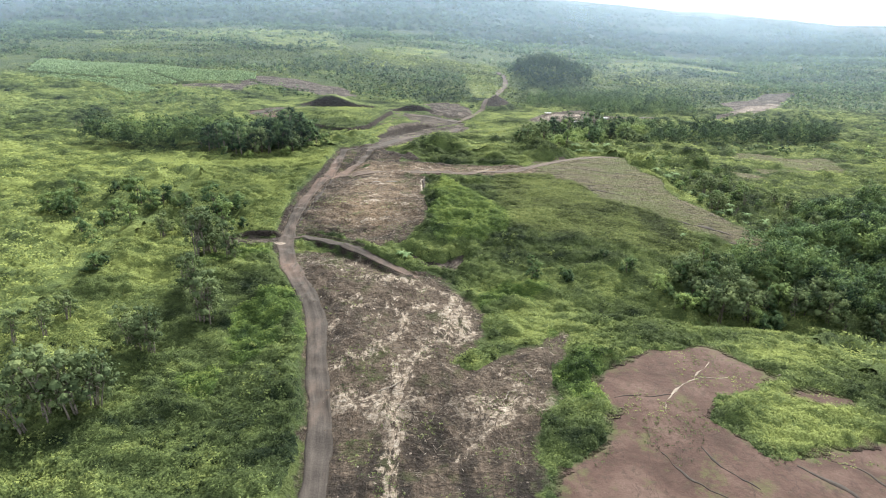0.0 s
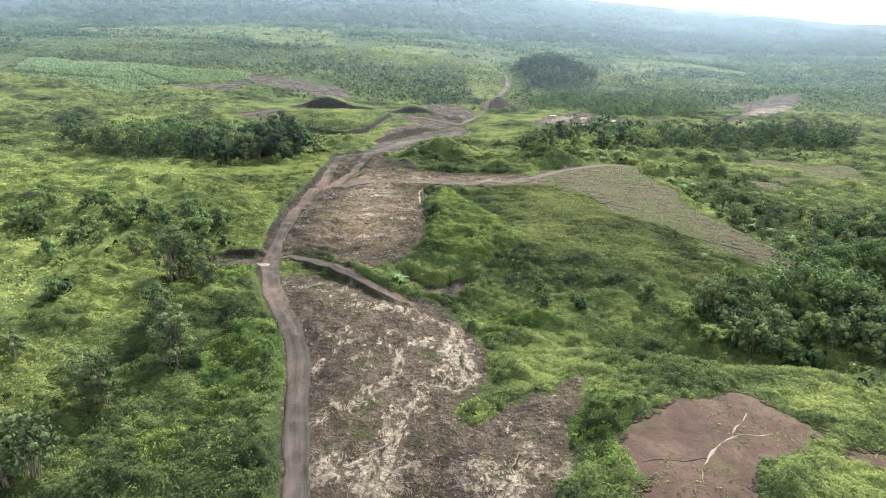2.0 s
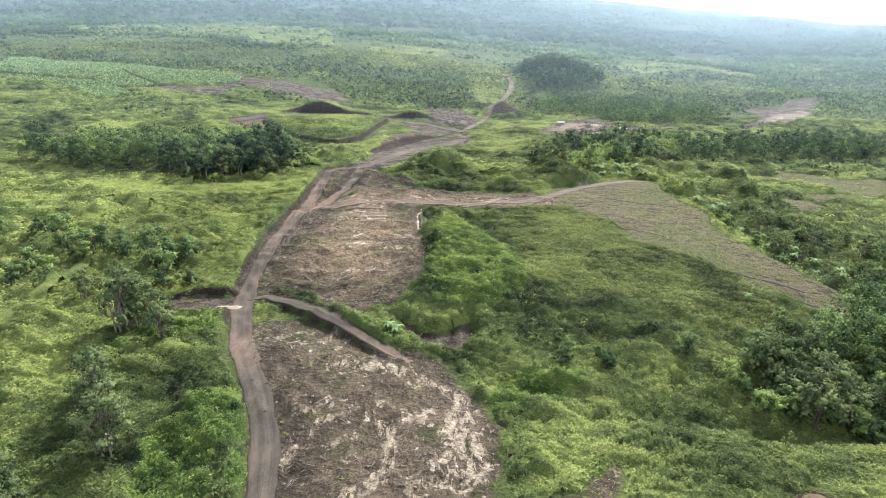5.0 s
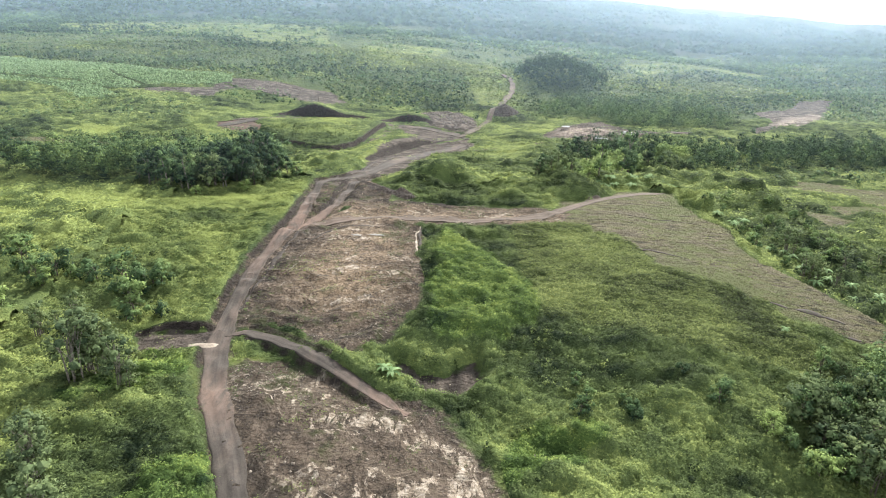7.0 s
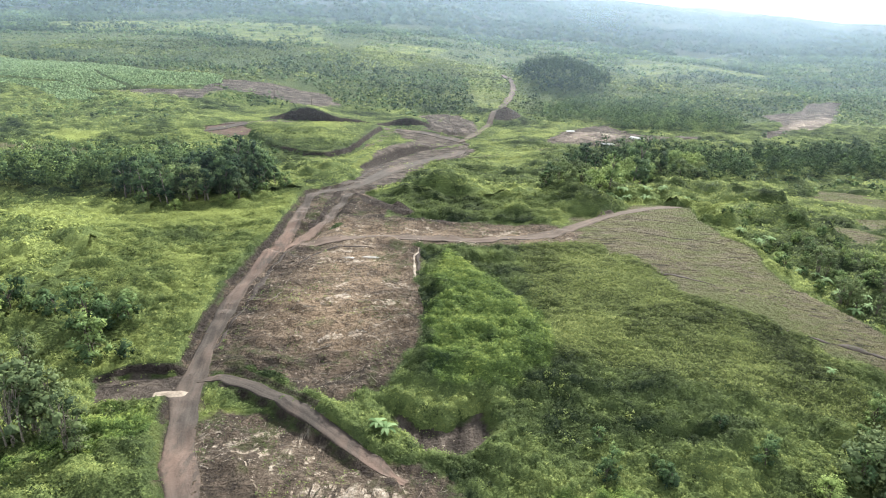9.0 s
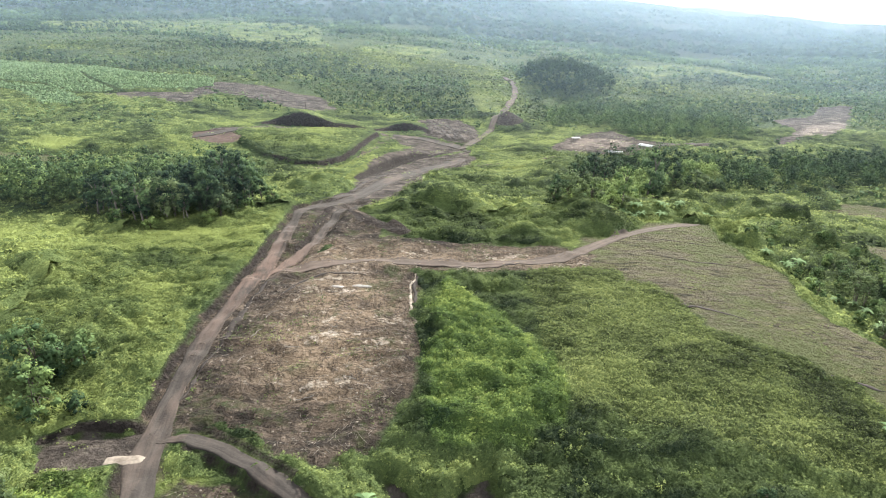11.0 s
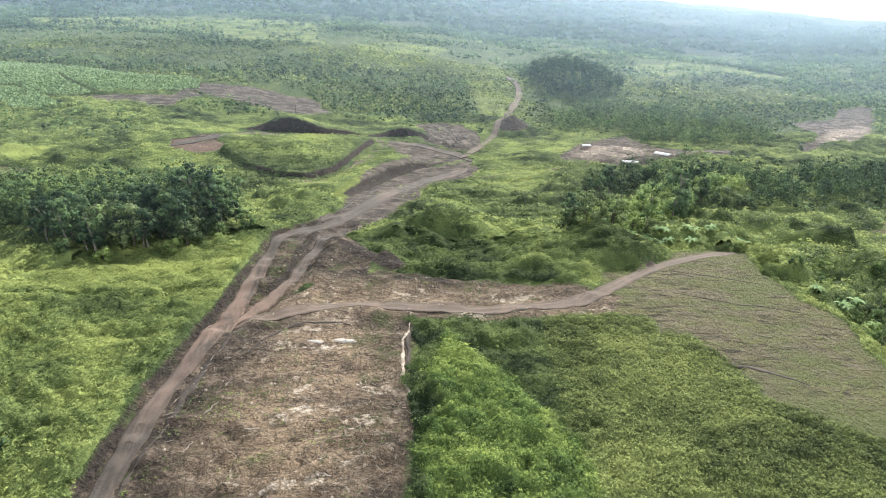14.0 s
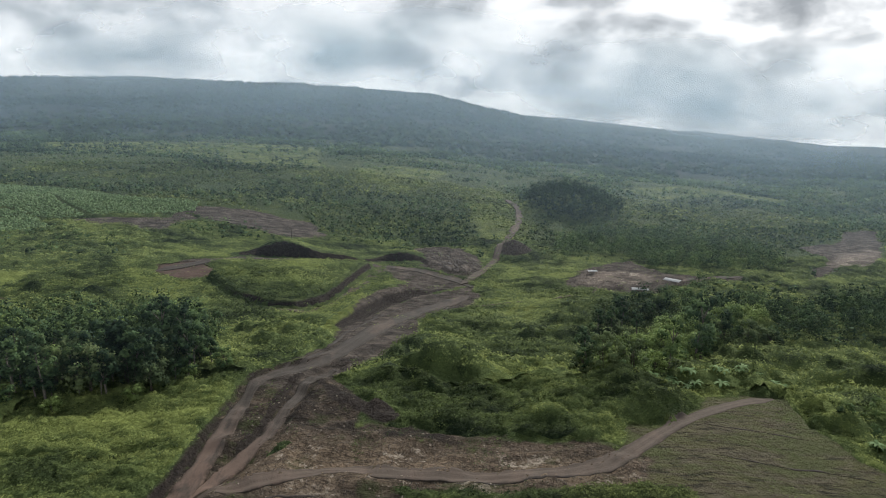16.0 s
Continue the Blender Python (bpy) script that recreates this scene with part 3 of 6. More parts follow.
# where the far trees stand thick, and the open ground between
THICK_WOODS = (((-460, 745), (-350, 717), (-257, 722), (-202, 696), (-160, 742), (-118, 744), (-88, 684), (-76, 599), (-100, 645), (-151, 668), (-191, 664), (-240, 662), (-300, 680), (-440, 712)),
               ((-118, 744), (-46, 783), (11, 785), (25, 712), (30, 624), (7, 590), (-26, 596), (-57, 590), (-80, 609)),
               ((-290, 545), (-225, 552), (-195, 537), (-178, 500), (-201, 489), (-235, 493), (-270, 490)),
               ((-170, 585), (-146, 597), (-122, 590), (-118, 570), (-150, 560), (-175, 570)),
               ((-640, 1240), (-560, 1260), (-400, 1050), (-230, 890), (-150, 915), (-150, 880), (-240, 860), (-380, 990), (-620, 1150)),
               ((-1300, 1900), (-860, 1800), (-680, 1400), (-720, 1250), (-1000, 1330)),
               ((150, 715), (240, 770), (330, 730), (420, 830), (640, 900), (600, 760), (400, 700), (290, 650), (236, 600), (190, 640)))
OPEN_GROUND = (((-706, 1290), (-503, 1368), (-224, 1325), (-140, 900), (-228, 890), (-364, 1020), (-597, 1107)),
               ((30, 620), (62, 600), (75, 690), (90, 830), (60, 900), (20, 830), (28, 720)),
               ((-60, 800), (-20, 830), (10, 1000), (-60, 1050), (-110, 900)),
               ((250, 900), (420, 960), (520, 1060), (380, 1100), (240, 1000)))
BROWN_SCRUB = ((-640, 960), (-563, 979), (-422, 984), (-269, 858), (-244, 772), (-310, 750), (-430, 745))
HOLLOW = ((-12, 208), (-2, 205), (7, 210), (9, 203), (3, 197), (-6, 198))
EMERALD = ((-7, 214), (10, 212), (24, 226), (20, 250), (10, 262), (0, 278), (-5, 262), (-3, 248), (-7, 238))
LEDGE = ((-135, 292), (-120, 292), (-91, 294), (-62, 298))
FIELD_EAST = ((150, 305), (176, 330), (228, 342), (250, 398), (205, 408), (166, 384), (142, 342))
WORKS_ROAD = ((-55, 330), (-50, 348), (-45, 362), (-41, 382), (-40, 406), (-33, 427), (-25, 458), (-13, 478), (7, 494), (17, 500), (19, 478), (13, 461),
              (-1, 448), (-10, 429), (-9, 402), (-17, 377), (-26, 352), (-33, 340), (-40, 332))
WORKS_TOP = ((-38, 411), (-37, 448), (-25, 477), (-18, 495), (-27, 506), (-34, 536), (-20, 534), (7, 524), (17, 500), (7, 494), (-13, 478), (-25, 458), (-33, 427))
HAUL = ((-146, 482), (-122, 505), (-95, 514), (-50, 528), (-36, 530), (-34, 538), (-50, 537), (-88, 524), (-116, 517), (-140, 500))
PUDDLES = ((-23, 272.5), (-29.5, 272))
DARK_SLOPE = ((-36, 335), (-25, 322), (-15, 316))
DARK_PILE = ((-13, 304), (-2, 305))
DOME = (128, 775)


def masks_at(x, y):
    """The signed distances by which the ground's cover is told apart."""
    def union(*areas):
        d = np.full(x.shape, 30.0)
        for area in areas:
            px, py = [p[0] for p in area], [p[1] for p in area]
            box = (x > min(px) - 30) & (x < max(px) + 30) & (y > min(py) - 30) & (y < max(py) + 30)
            d[box] = np.minimum(d[box], area_distance(x[box], y[box], area))
        return np.clip(d, -30, 30)
    tear = fbm(x, y, 15, 78, 4)
    bare = union(EARTH_SOUTH, EARTH_NORTH, EAST_STRIP, SIDE_EARTH) + 2.2 * tear
    road = np.minimum(line_distance(x, y, MAIN_ROAD)[0] - 3.2 - 0.4 * step(y, 200, 215), line_distance(x, y, SIDE_CUT)[0] - 4.5)
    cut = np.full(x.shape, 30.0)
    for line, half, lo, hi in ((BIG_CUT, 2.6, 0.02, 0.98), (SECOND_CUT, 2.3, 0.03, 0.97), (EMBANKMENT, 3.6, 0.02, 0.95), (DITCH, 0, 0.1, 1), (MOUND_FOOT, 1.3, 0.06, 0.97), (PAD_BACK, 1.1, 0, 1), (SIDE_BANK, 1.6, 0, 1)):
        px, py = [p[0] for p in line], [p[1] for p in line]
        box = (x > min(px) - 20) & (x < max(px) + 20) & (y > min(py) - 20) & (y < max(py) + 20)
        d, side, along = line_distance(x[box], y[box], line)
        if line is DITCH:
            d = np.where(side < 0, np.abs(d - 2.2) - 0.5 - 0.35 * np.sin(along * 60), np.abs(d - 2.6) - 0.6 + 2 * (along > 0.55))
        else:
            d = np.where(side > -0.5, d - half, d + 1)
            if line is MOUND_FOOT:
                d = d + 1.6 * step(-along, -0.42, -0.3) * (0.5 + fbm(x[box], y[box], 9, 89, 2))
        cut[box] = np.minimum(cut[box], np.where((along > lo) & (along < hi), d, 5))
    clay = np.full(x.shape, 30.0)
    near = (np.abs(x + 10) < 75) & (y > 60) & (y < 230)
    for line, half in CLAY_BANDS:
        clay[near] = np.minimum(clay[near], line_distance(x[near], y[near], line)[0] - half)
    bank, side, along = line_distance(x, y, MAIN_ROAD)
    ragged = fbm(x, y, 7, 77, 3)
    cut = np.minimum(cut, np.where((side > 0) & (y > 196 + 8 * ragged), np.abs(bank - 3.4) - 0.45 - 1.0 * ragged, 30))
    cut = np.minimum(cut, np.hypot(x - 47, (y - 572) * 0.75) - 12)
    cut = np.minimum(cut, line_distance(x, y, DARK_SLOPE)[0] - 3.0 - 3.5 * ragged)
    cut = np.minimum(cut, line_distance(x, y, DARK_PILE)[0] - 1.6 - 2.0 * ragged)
    return {"cut": np.clip(cut, -30, 30), "bare": np.minimum(bare, np.clip(road, -30, 30)), "pale": union(PALE_SOUTH, PALE_NORTH, PALE_STRIP, PALE_LOBE, QUARRY_PADS, PATCH_CORE), "clay": clay, "red": union(RED_EARTH, RED_BAND, RED_BANK) + 3.5 * tear,
            "dry": union(DRY_SLOPE, FIELD_EAST, TAN_FIELD) + 9.0 * tear, "works": union(WORKS_ROAD, WORKS_TOP, TERRACES, HAUL, QUARRY, WEST_STRIP, WEST_CLEARING, PAD_WEST, EAST_PATCH, HOLLOW) + 6.0 * tear * step(y, 440, 480),
            "lush": union(LIGHT_STRIP, LUSH_KNOLL, YELLOW_FIELD, *LUSH_PATCHES, *OPEN_GROUND)}


def height_at(x, y, mask):
    h = bilinear(coarse, coarse_x, coarse_y, x, y)
    far = np.maximum(0, y - 1100)
    # the volcano's flank in the north-west; the land falls to the sea in the east
    flank = 0.5 * (1 - np.tanh((x / np.maximum(y, 600) - 0.27) / 0.42))
    h = h + step(far, 0, 2600) * (335 * flank - 70) + 78 * step(far, 1200, 3400) + far * 0.004
    h = h + fbm(x, y, 90, 3, 3) * 3.0 * step(y, 560, 900) + fbm(x, y, 420, 8, 4) * 30 * step(y, 1000, 2400)
    rough = np.where(mask["bare"] < 0, 0.75, np.where(mask["works"] < 0, 0.35, np.where(mask["dry"] < 0, 0.25, np.where(mask["red"] < 0, 0.2, 0.9))))
    even = 1 - 0.8 * step(x, 20, 45) * step(-x, -110, -75) * step(y, 205, 232) * step(-y, -296, -280)
    even = even * (1 - 0.6 * step(y, 400, 425) * step(-x, -60, -40) * step(x, -160, -130))
    grown = even * step(np.minimum(np.minimum(mask["bare"], mask["works"]), np.minimum(mask["red"], mask["dry"])), 0.5, 3.0)
    h = h + grown * (np.maximum(0, fbm(x * 0.6, y, 5.0, 27, 3)) ** 0.8 * 2.8 + np.maximum(0, fbm(x * 0.5, y, 13, 28, 3)) * 2.6) * (1 - 0.45 * step(-mask["lush"], -1, 2) * step(y, 200, 240)) * step(-y, -560, -450)
    # hummocks in rows on the slopes beside the works
    rows = step(y, 305, 325) * step(-y, -520, -470) * step(x, -30, 0) * step(-x, -190, -140) + 0.7 * step(y, 345, 365) * step(-y, -440, -415) * step(-x, 42, 55) * step(x, -75, -65)
    h = h + grown * rows * 8.0 * np.maximum(0, fbm(x * 0.42 + 0.25 * y, y, 13, 29, 3)) ** 0.8
    h = h + fbm(x, y, 14, 21, 4) * rough * 1.1 + fbm(x, y, 4.5, 23, 3) * 1.0 * step(-mask["bare"], 0, 2) + fbm(x, y, 45, 31, 2) * 0.9
    # the bank beside the road, the bench of the ditch, the washed gullies of the torn earth
    d, side, along = line_distance(x, y, MAIN_ROAD)
    h = h + 1.3 * step(d, 2.8, 4.4) * (side > 0) * step(-d, -22, -8) * step(along, 0.02, 0.1)
    d, side, _ = line_distance(x, y, SIDE_CUT)
    h = h - 1.4 * step(-d, -4.5, -2.0)
    d, side, along = line_distance(x, y, DITCH)
    h = h + (1.1 * step(d, 1.8, 3.0) * (side > 0) * step(-d, -9, -4) - 1.5 * step(d, 1.7, 3.0) * (side < 0) * step(-d, -16, -4)) * step(along, 0.04, 0.16) * step(-along, -0.98, -0.8)
    h = h - 0.8 * np.clip(fbm(x, y, 18, 44, 4), 0, 1) * step(-mask["bare"], 0, 3) + 1.2 * fbm(x * 0.4, y * 1.1, 7, 47, 3) * step(-mask["bare"], 1, 4) * step(y, 205, 222)
    # low washed benches, one behind another
    wave = (y - 0.12 * x) / 5.5 + 1.5 * fbm(x, y, 16, 48, 3)
    h = h + 1.25 * (1 - (wave - np.floor(wave))) * step(y, 212, 218) * step(-y, -258, -246) * step(-mask["bare"], 1, 4) * step(fbm(x, y, 12, 49, 2), -0.35, 0.1) * (x > -62)
    wave = (x + y) / 11 + 1.2 * fbm(x, y, 20, 50, 3)
    h = h + 1.5 * (wave - np.floor(wave)) ** 1.5 * step(-y, -196, -186) * step(y, 96, 108) * step(-mask["bare"], 2, 5)
    d = area_distance(x, y, PAD_WEST)
    h = np.where(np.abs(x + 65) + np.abs(y - 212) < 80, h * step(d, -0.6, 1.0) + (5.0 - 0.02 * (y - 212)) * (1 - step(d, -0.6, 1.0)), h)
    d, side, _ = line_distance(x, y, SCARP)
    h = h - 3.6 * step(d, 0.0, 2.5) * (side > 0) * step(-d, -40, -12)
    d, side, along = line_distance(x, y, GULLY)
    h = h - 3.0 * step(-d, -9, -1) * step(along, 0, 0.15)
    h = h - 2.6 * step(-area_distance(x, y, HOLLOW), -2.5, 1.5)
    h = h + 1.5 * step(-area_distance(x, y, EMERALD), -1.5, 2.5)
    d, side, _ = line_distance(x, y, LEDGE)
    h = h - 0.6 * step(-d, -1.6, -0.4)
    for px, py in PUDDLES:
        w = step(-np.hypot((x - px) * 0.8, (y - py) * 1.4), -3.6, -2.4)
        h = h * (1 - w) + w * (float(bilinear(coarse, coarse_x, coarse_y, np.array([px]), np.array([py]))[0]) + 0.6)
    h = h + 1.6 * step(-line_distance(x, y, DARK_SLOPE)[0], -6, -1) + 1.1 * step(-line_distance(x, y, DARK_PILE)[0], -4, -0.5)
    # earthworks in the north
    d, side, along = line_distance(x, y, BIG_CUT)
    arch = 8.5 * np.exp(-((x + 92) / 17) ** 2) + 2.6 * np.exp(-((x + 62) / 14) ** 2)
    h = h + arch * step(d, 0.2, 2.2) * (side > 0) * step(-d, -34, -6)
    d, side, along = line_distance(x, y, SECOND_CUT)
    h = h + 5.0 * np.exp(-((x + 26) / 14) ** 2) * step(d, 0.2, 2.0) * (side > 0) * step(-d, -26, -5)
    d = area_distance(x, y, MOUND)
    h = h + (3.0 + 2.2 * np.clip(-d / 20, 0, 1)) * step(-d, -0.9, 1.3)
    d, side, along = line_distance(x, y, EMBANKMENT)
    h = h + 5.5 * step(d, 0.1, 5.5) * (side > 0) * step(-d, -26, -11) * np.sin(np.clip(along * 1.15, 0, 1) * math.pi) ** 0.6
    d = area_distance(x, y, TERRACES)
    wave = (y - 500 - 0.8 * x) / 9 + 0.7 * fbm(x, y, 22, 87, 3)
    h = h + (1.9 * (wave - np.floor(wave)) ** 0.7 + 0.3) * step(-d, 0, 6)
    h = h + np.maximum(0, 11 - 0.62 * np.hypot(x - 47, (y - 572) * 0.75))
    wave = (y - 470 + 0.5 * x) / 13 + 0.5 * fbm(x, y, 40, 88, 2)
    h = h + 2.0 * (wave - np.floor(wave)) * step(-area_distance(x, y, QUARRY), 0, 5)
    h = h + 20 * np.exp(-(((x - DOME[0]) / 44) ** 2 + ((y - DOME[1]) / 58) ** 2) ** 1.3)
    return h


def spread(first, last, start, growth):
    """Places from first to last, at steps that grow."""
    out, s = [first], start
    while abs(out[-1] - first) < abs(last - first):
        s *= growth
        out.append(out[-1] + math.copysign(s, last - first))
    return out[1:]


xs = np.array(spread(-125, -4500, 1.25, 1.06)[::-1] + list(np.arange(-125, -60, 1.25)) + list(np.arange(-60, -5, 0.7)) + list(np.arange(-5, 125.5, 1.25)) + spread(125, 4500, 1.25, 1.06))
ys = np.array(list(np.arange(-80, 80, 8.0)) + list(np.arange(80, 186, 1.2)) + list(np.arange(186, 219, 0.7)) + list(np.arange(219, 450, 1.2)) + list(np.arange(450, 620, 1.6)) + spread(619, 4700, 1.6, 1.048))
ground_x, ground_y = [g.ravel() for g in np.meshgrid(xs, ys)]
ground_masks = masks_at(ground_x, ground_y)
ground_z = height_at(ground_x, ground_y, ground_masks)
Z_GRID = ground_z.reshape(len(ys), len(xs))
MASK_GRIDS = {k: v.reshape(len(ys), len(xs)) for k, v in ground_masks.items()}


def lie(x, y):
    return bilinear(Z_GRID, xs, ys, np.asarray(x, float), np.asarray(y, float))


def cover_at(key, x, y):
    return bilinear(MASK_GRIDS[key], xs, ys, np.asarray(x, float), np.asarray(y, float))


def mesh_of(name, verts, faces, mat, floats=(), smooth=False):
    """A mesh from arrays: verts (n, 3), faces (m, 3 or 4), floats: pairs of an attribute's name and its values by vertex."""
    me = bpy.data.meshes.new(name)
    verts, faces = np.asarray(verts, np.float32), np.asarray(faces, np.int32)
    n, k = faces.shape
    me.vertices.add(len(verts))
    me.vertices.foreach_set("co", verts.ravel())
    me.loops.add(n * k)
    me.loops.foreach_set("vertex_index", faces.ravel())
    me.polygons.add(n)
    me.polygons.foreach_set("loop_start", np.arange(0, n * k, k, dtype=np.int32))
    me.polygons.foreach_set("loop_total", np.full(n, k, np.int32))
    if smooth:
        me.polygons.foreach_set("use_smooth", np.ones(n, bool))
    for key, values in floats:
        values = np.asarray(values, np.float32)
        kind, field = ("FLOAT", "value") if values.ndim == 1 else ("FLOAT_VECTOR", "vector")
        me.attributes.new(key, kind, "POINT").data.foreach_set(field, values.ravel())
    me.materials.append(mat)
    me.update(calc_edges=True)
    return me


def grid_faces(rows, columns):
    i = (np.arange(rows - 1)[:, None] * columns + np.arange(columns - 1)[None]).ravel()
    return np.stack([i, i + 1, i + columns + 1, i + columns], 1)


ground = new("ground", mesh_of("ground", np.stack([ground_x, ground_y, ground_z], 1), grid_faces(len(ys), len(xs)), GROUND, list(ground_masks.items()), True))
tagged(ground, "rolling green land with torn brown and reddish bare earth", "ground", kind="structure")


def smooth_line(points, gap):
    """A rounded polyline with points about every gap metres."""
    p = np.array(points, float)
    for _ in range(3):
        q = np.empty((2 * len(p) - 2, 2))
        q[0::2], q[1::2] = p[:-1] * 0.75 + p[1:] * 0.25, p[:-1] * 0.25 + p[1:] * 0.75
        p = np.vstack([p[:1], q[1:-1], p[-1:]]) if len(q) > 2 else p
    s = np.concatenate([[0], np.cumsum(np.hypot(*np.diff(p, axis=0).T))])
    at = np.linspace(0, s[-1], max(4, int(s[-1] / gap)))
    return np.stack([np.interp(at, s, p[:, 0]), np.interp(at, s, p[:, 1])], 1)


def road(name, points, width, mat, label, seed, lift=0.06):
    """A dirt road with ruts and crumbling shoulders, laid on the ground."""
    line = smooth_line(points, 1.2)
    along = np.gradient(line, axis=0)
    along /= np.hypot(along[:, 0], along[:, 1])[:, None]
    left = np.stack([-along[:, 1], along[:, 0]], 1)
    across = np.linspace(-1, 1, 11)
    n = len(line)
    ends = np.minimum(np.arange(n), np.arange(n)[::-1])
    taper = 1 if seed == 1 else np.clip((ends + 1) / 7.0, 0.55 if seed == 4 else 0.12, 1)
    narrow = 1 - 0.2 * step(line[:, 1], 205, 235) * (seed == 1)
    half = taper * narrow * width / 2 * (1 + 0.30 * fbm(np.arange(n) / 6.0, np.zeros(n), 2.0, seed, 3))
    verts = np.zeros((n, 13, 3))
    for k, a in enumerate(across):
        ragged = (1 + 0.28 * fbm(np.arange(n) / 2.5, np.full(n, 3.0 * k), 2.0, seed + 5)) if abs(a) == 1 else 1
        xy = line + left * (half * a * ragged)[:, None]
        verts[:, k + 1, :2] = xy
        verts[:, k + 1, 2] = lie(xy[:, 0], xy[:, 1]) + lift + 0.10 * (1 - a * a) - 0.07 * math.exp(-((abs(a) - 0.42) / 0.15) ** 2)
    # level it across, then close the sides down into the ground
    middle = verts[:, 4:9, 2].mean(1)
    verts[:, 1:12, 2] = np.maximum(verts[:, 1:12, 2], 0.5 * middle[:, None] + 0.5 * verts[:, 1:12, 2])
    for k, j in ((0, 1), (12, 11)):
        verts[:, k] = verts[:, j]
        verts[:, k, :2] += (verts[:, j, :2] - line) * 0.04
        verts[:, k, 2] -= 0.5
    values = np.tile(np.concatenate([[-1], across, [1]]), n)
    ob = new(name, mesh_of(name, verts.reshape(-1, 3), grid_faces(n, 13)[:, ::-1], mat, [("across", values)], True))
    return tagged(ob, label, "dirt road", kind="structure")


road("road", MAIN_ROAD, 5.4, ROAD, "grey-brown dirt road with wheel ruts and crumbling edges", 1)
road("road", ((-52, 335), (-44, 352), (-36, 368), (-30, 388), (-24, 412), (-14, 440), (0, 462), (14, 480)), 8.0, ROAD, "wide grey graded earth road through the earthworks", 2)
road("road", SIDE_CUT, 3.2, ROAD, "sunken dirt track beside the main road", 3, 0.03)
road("road", DITCH, 3.2, ROAD, "narrow grey earth track along a ditch", 4)
road("road", ((-52, 281),) + EAST_TRACK, 4.2, CLAY_ROAD, "dirt track crossing bare ground to a dry slope", 5, 0.0)
road("road", ((-76, 432), (-67, 432), (-59, 432), (-51, 443), (-45, 469), (-37, 511), (-34, 534)), 4.5, CLAY_ROAD, "dirt track round the foot of a green mound", 7)
road("road", ((-148, 482), (-122, 508), (-94, 518), (-49, 531), (-28, 535), (-8, 529), (12, 508), (18, 494)), 6.5, ROAD, "grey haul road below a dark earth cut", 8)
road("road", ((10, 500), (18, 516), (34, 552), (44, 600), (58, 655), (74, 742), (68, 815)), 5.0, CLAY_ROAD, "pale dirt road winding up a distant hill", 9, 0.6)
road("road", ((133, 506), (160, 522), (192, 529), (224, 541)), 5.0, ROAD, "dirt road between two clearings", 11)
road("road", ((14, 460), (30, 458), (43, 466), (57, 457), (67, 460), (85, 489)), 2.6, CLAY_ROAD, "narrow grassy footpath along a slope", 10, 0.06)


# ---- plants ----
FOREST_WEST = ((-200, 345), (-161, 334), (-130, 327), (-105, 320), (-84, 322), (-71, 334), (-69, 350), (-77, 372), (-100, 384), (-118, 376), (-150, 372), (-205, 368))
WOODS_EAST = ((38, 336), (50, 334), (70, 345), (100, 382), (140, 404), (200, 430), (252, 442), (300, 470), (300, 500), (241, 492), (211, 478), (169, 456),
              (140, 452), (108, 442), (89, 438), (66, 415), (50, 380))
BRIGHT_TREES = ((44, 345), (52, 372), (62, 389), (76, 397), (106, 416), (142, 439), (132, 414), (100, 388), (76, 362), (58, 340))
HILL_WOOD = ((70, 545), (98, 584), (124, 590), (130, 548), (165, 540), (215, 560), (240, 590), (225, 640), (196, 700), (119, 690), (85, 620))
GULLY_WOOD = ((70, 178), (84, 172), (116, 178), (150, 172), (210, 240), (220, 280), (165, 272), (140, 240), (118, 212), (92, 200), (74, 192))
SCARP_THICKET = ((108, 338), (102, 318), (108, 300), (112, 276), (118, 258), (134, 240), (160, 246), (150, 290), (136, 330))
FARM_UPPER = ((-430, 700), (-376, 686), (-297, 672), (-237, 652), (-188, 652), (-180, 622), (-192, 609), (-235, 594), (-252, 584), (-272, 585), (-292, 602), (-327, 609), (-400, 624))
FARM_LOWER = ((-380, 612), (-322, 601), (-291, 600), (-267, 578), (-247, 559), (-252, 544), (-268, 544), (-293, 569), (-311, 584), (-370, 596))
FARM_SPLIT = ((-290, 640), (-282, 630), (-262, 611), (-238, 590))


def inside(x, y, area):
    return area_distance(np.asarray(x, float), np.asarray(y, float), area) < 0


def in_view(x, y, margin=8.0):
    return np.abs(x) < 0.67 * y + 20 + margin


def unit(v):
    return v / np.maximum(np.linalg.norm(v, axis=-1, keepdims=True), 1e-9)


def leaf_triangles(centres, radii, count, size, r, up=0.7, low=-0.1, slim=1.0):
    """count leaves round each centre, on the outside of an ellipsoid: triangles (n, 3, 3) and the leaves' soft normals (n, 3)."""
    n = len(centres)
    d = unit(r.normal(size=(n, count, 3)))
    d[..., 2] = np.maximum(d[..., 2], low - 0.3 * r.rand(n, count))
    p = centres[:, None] + d * radii[:, None] * (0.5 + 0.62 * r.rand(n, count, 1))
    normal = unit(d * 0.7 + np.array((0, 0, up)) + 0.45 * r.normal(size=d.shape))
    t1 = unit(np.cross(normal, r.normal(size=d.shape)))
    t2 = np.cross(normal, t1)
    s = (np.asarray(size).reshape(-1, 1, 1) if np.ndim(size) else size) * (0.65 + 0.7 * r.rand(n, count, 1))
    tri = np.stack([p - t1 * s * 0.5 * slim - t2 * s * 0.35, p + t1 * s * 0.5 * slim - t2 * s * 0.3, p + t2 * s * 0.75], 2)
    soft = unit(d * 0.9 + np.array((0, 0, 0.36)) + 0.13 * r.normal(size=d.shape))
    return tri.reshape(-1, 3, 3), soft.reshape(-1, 3)


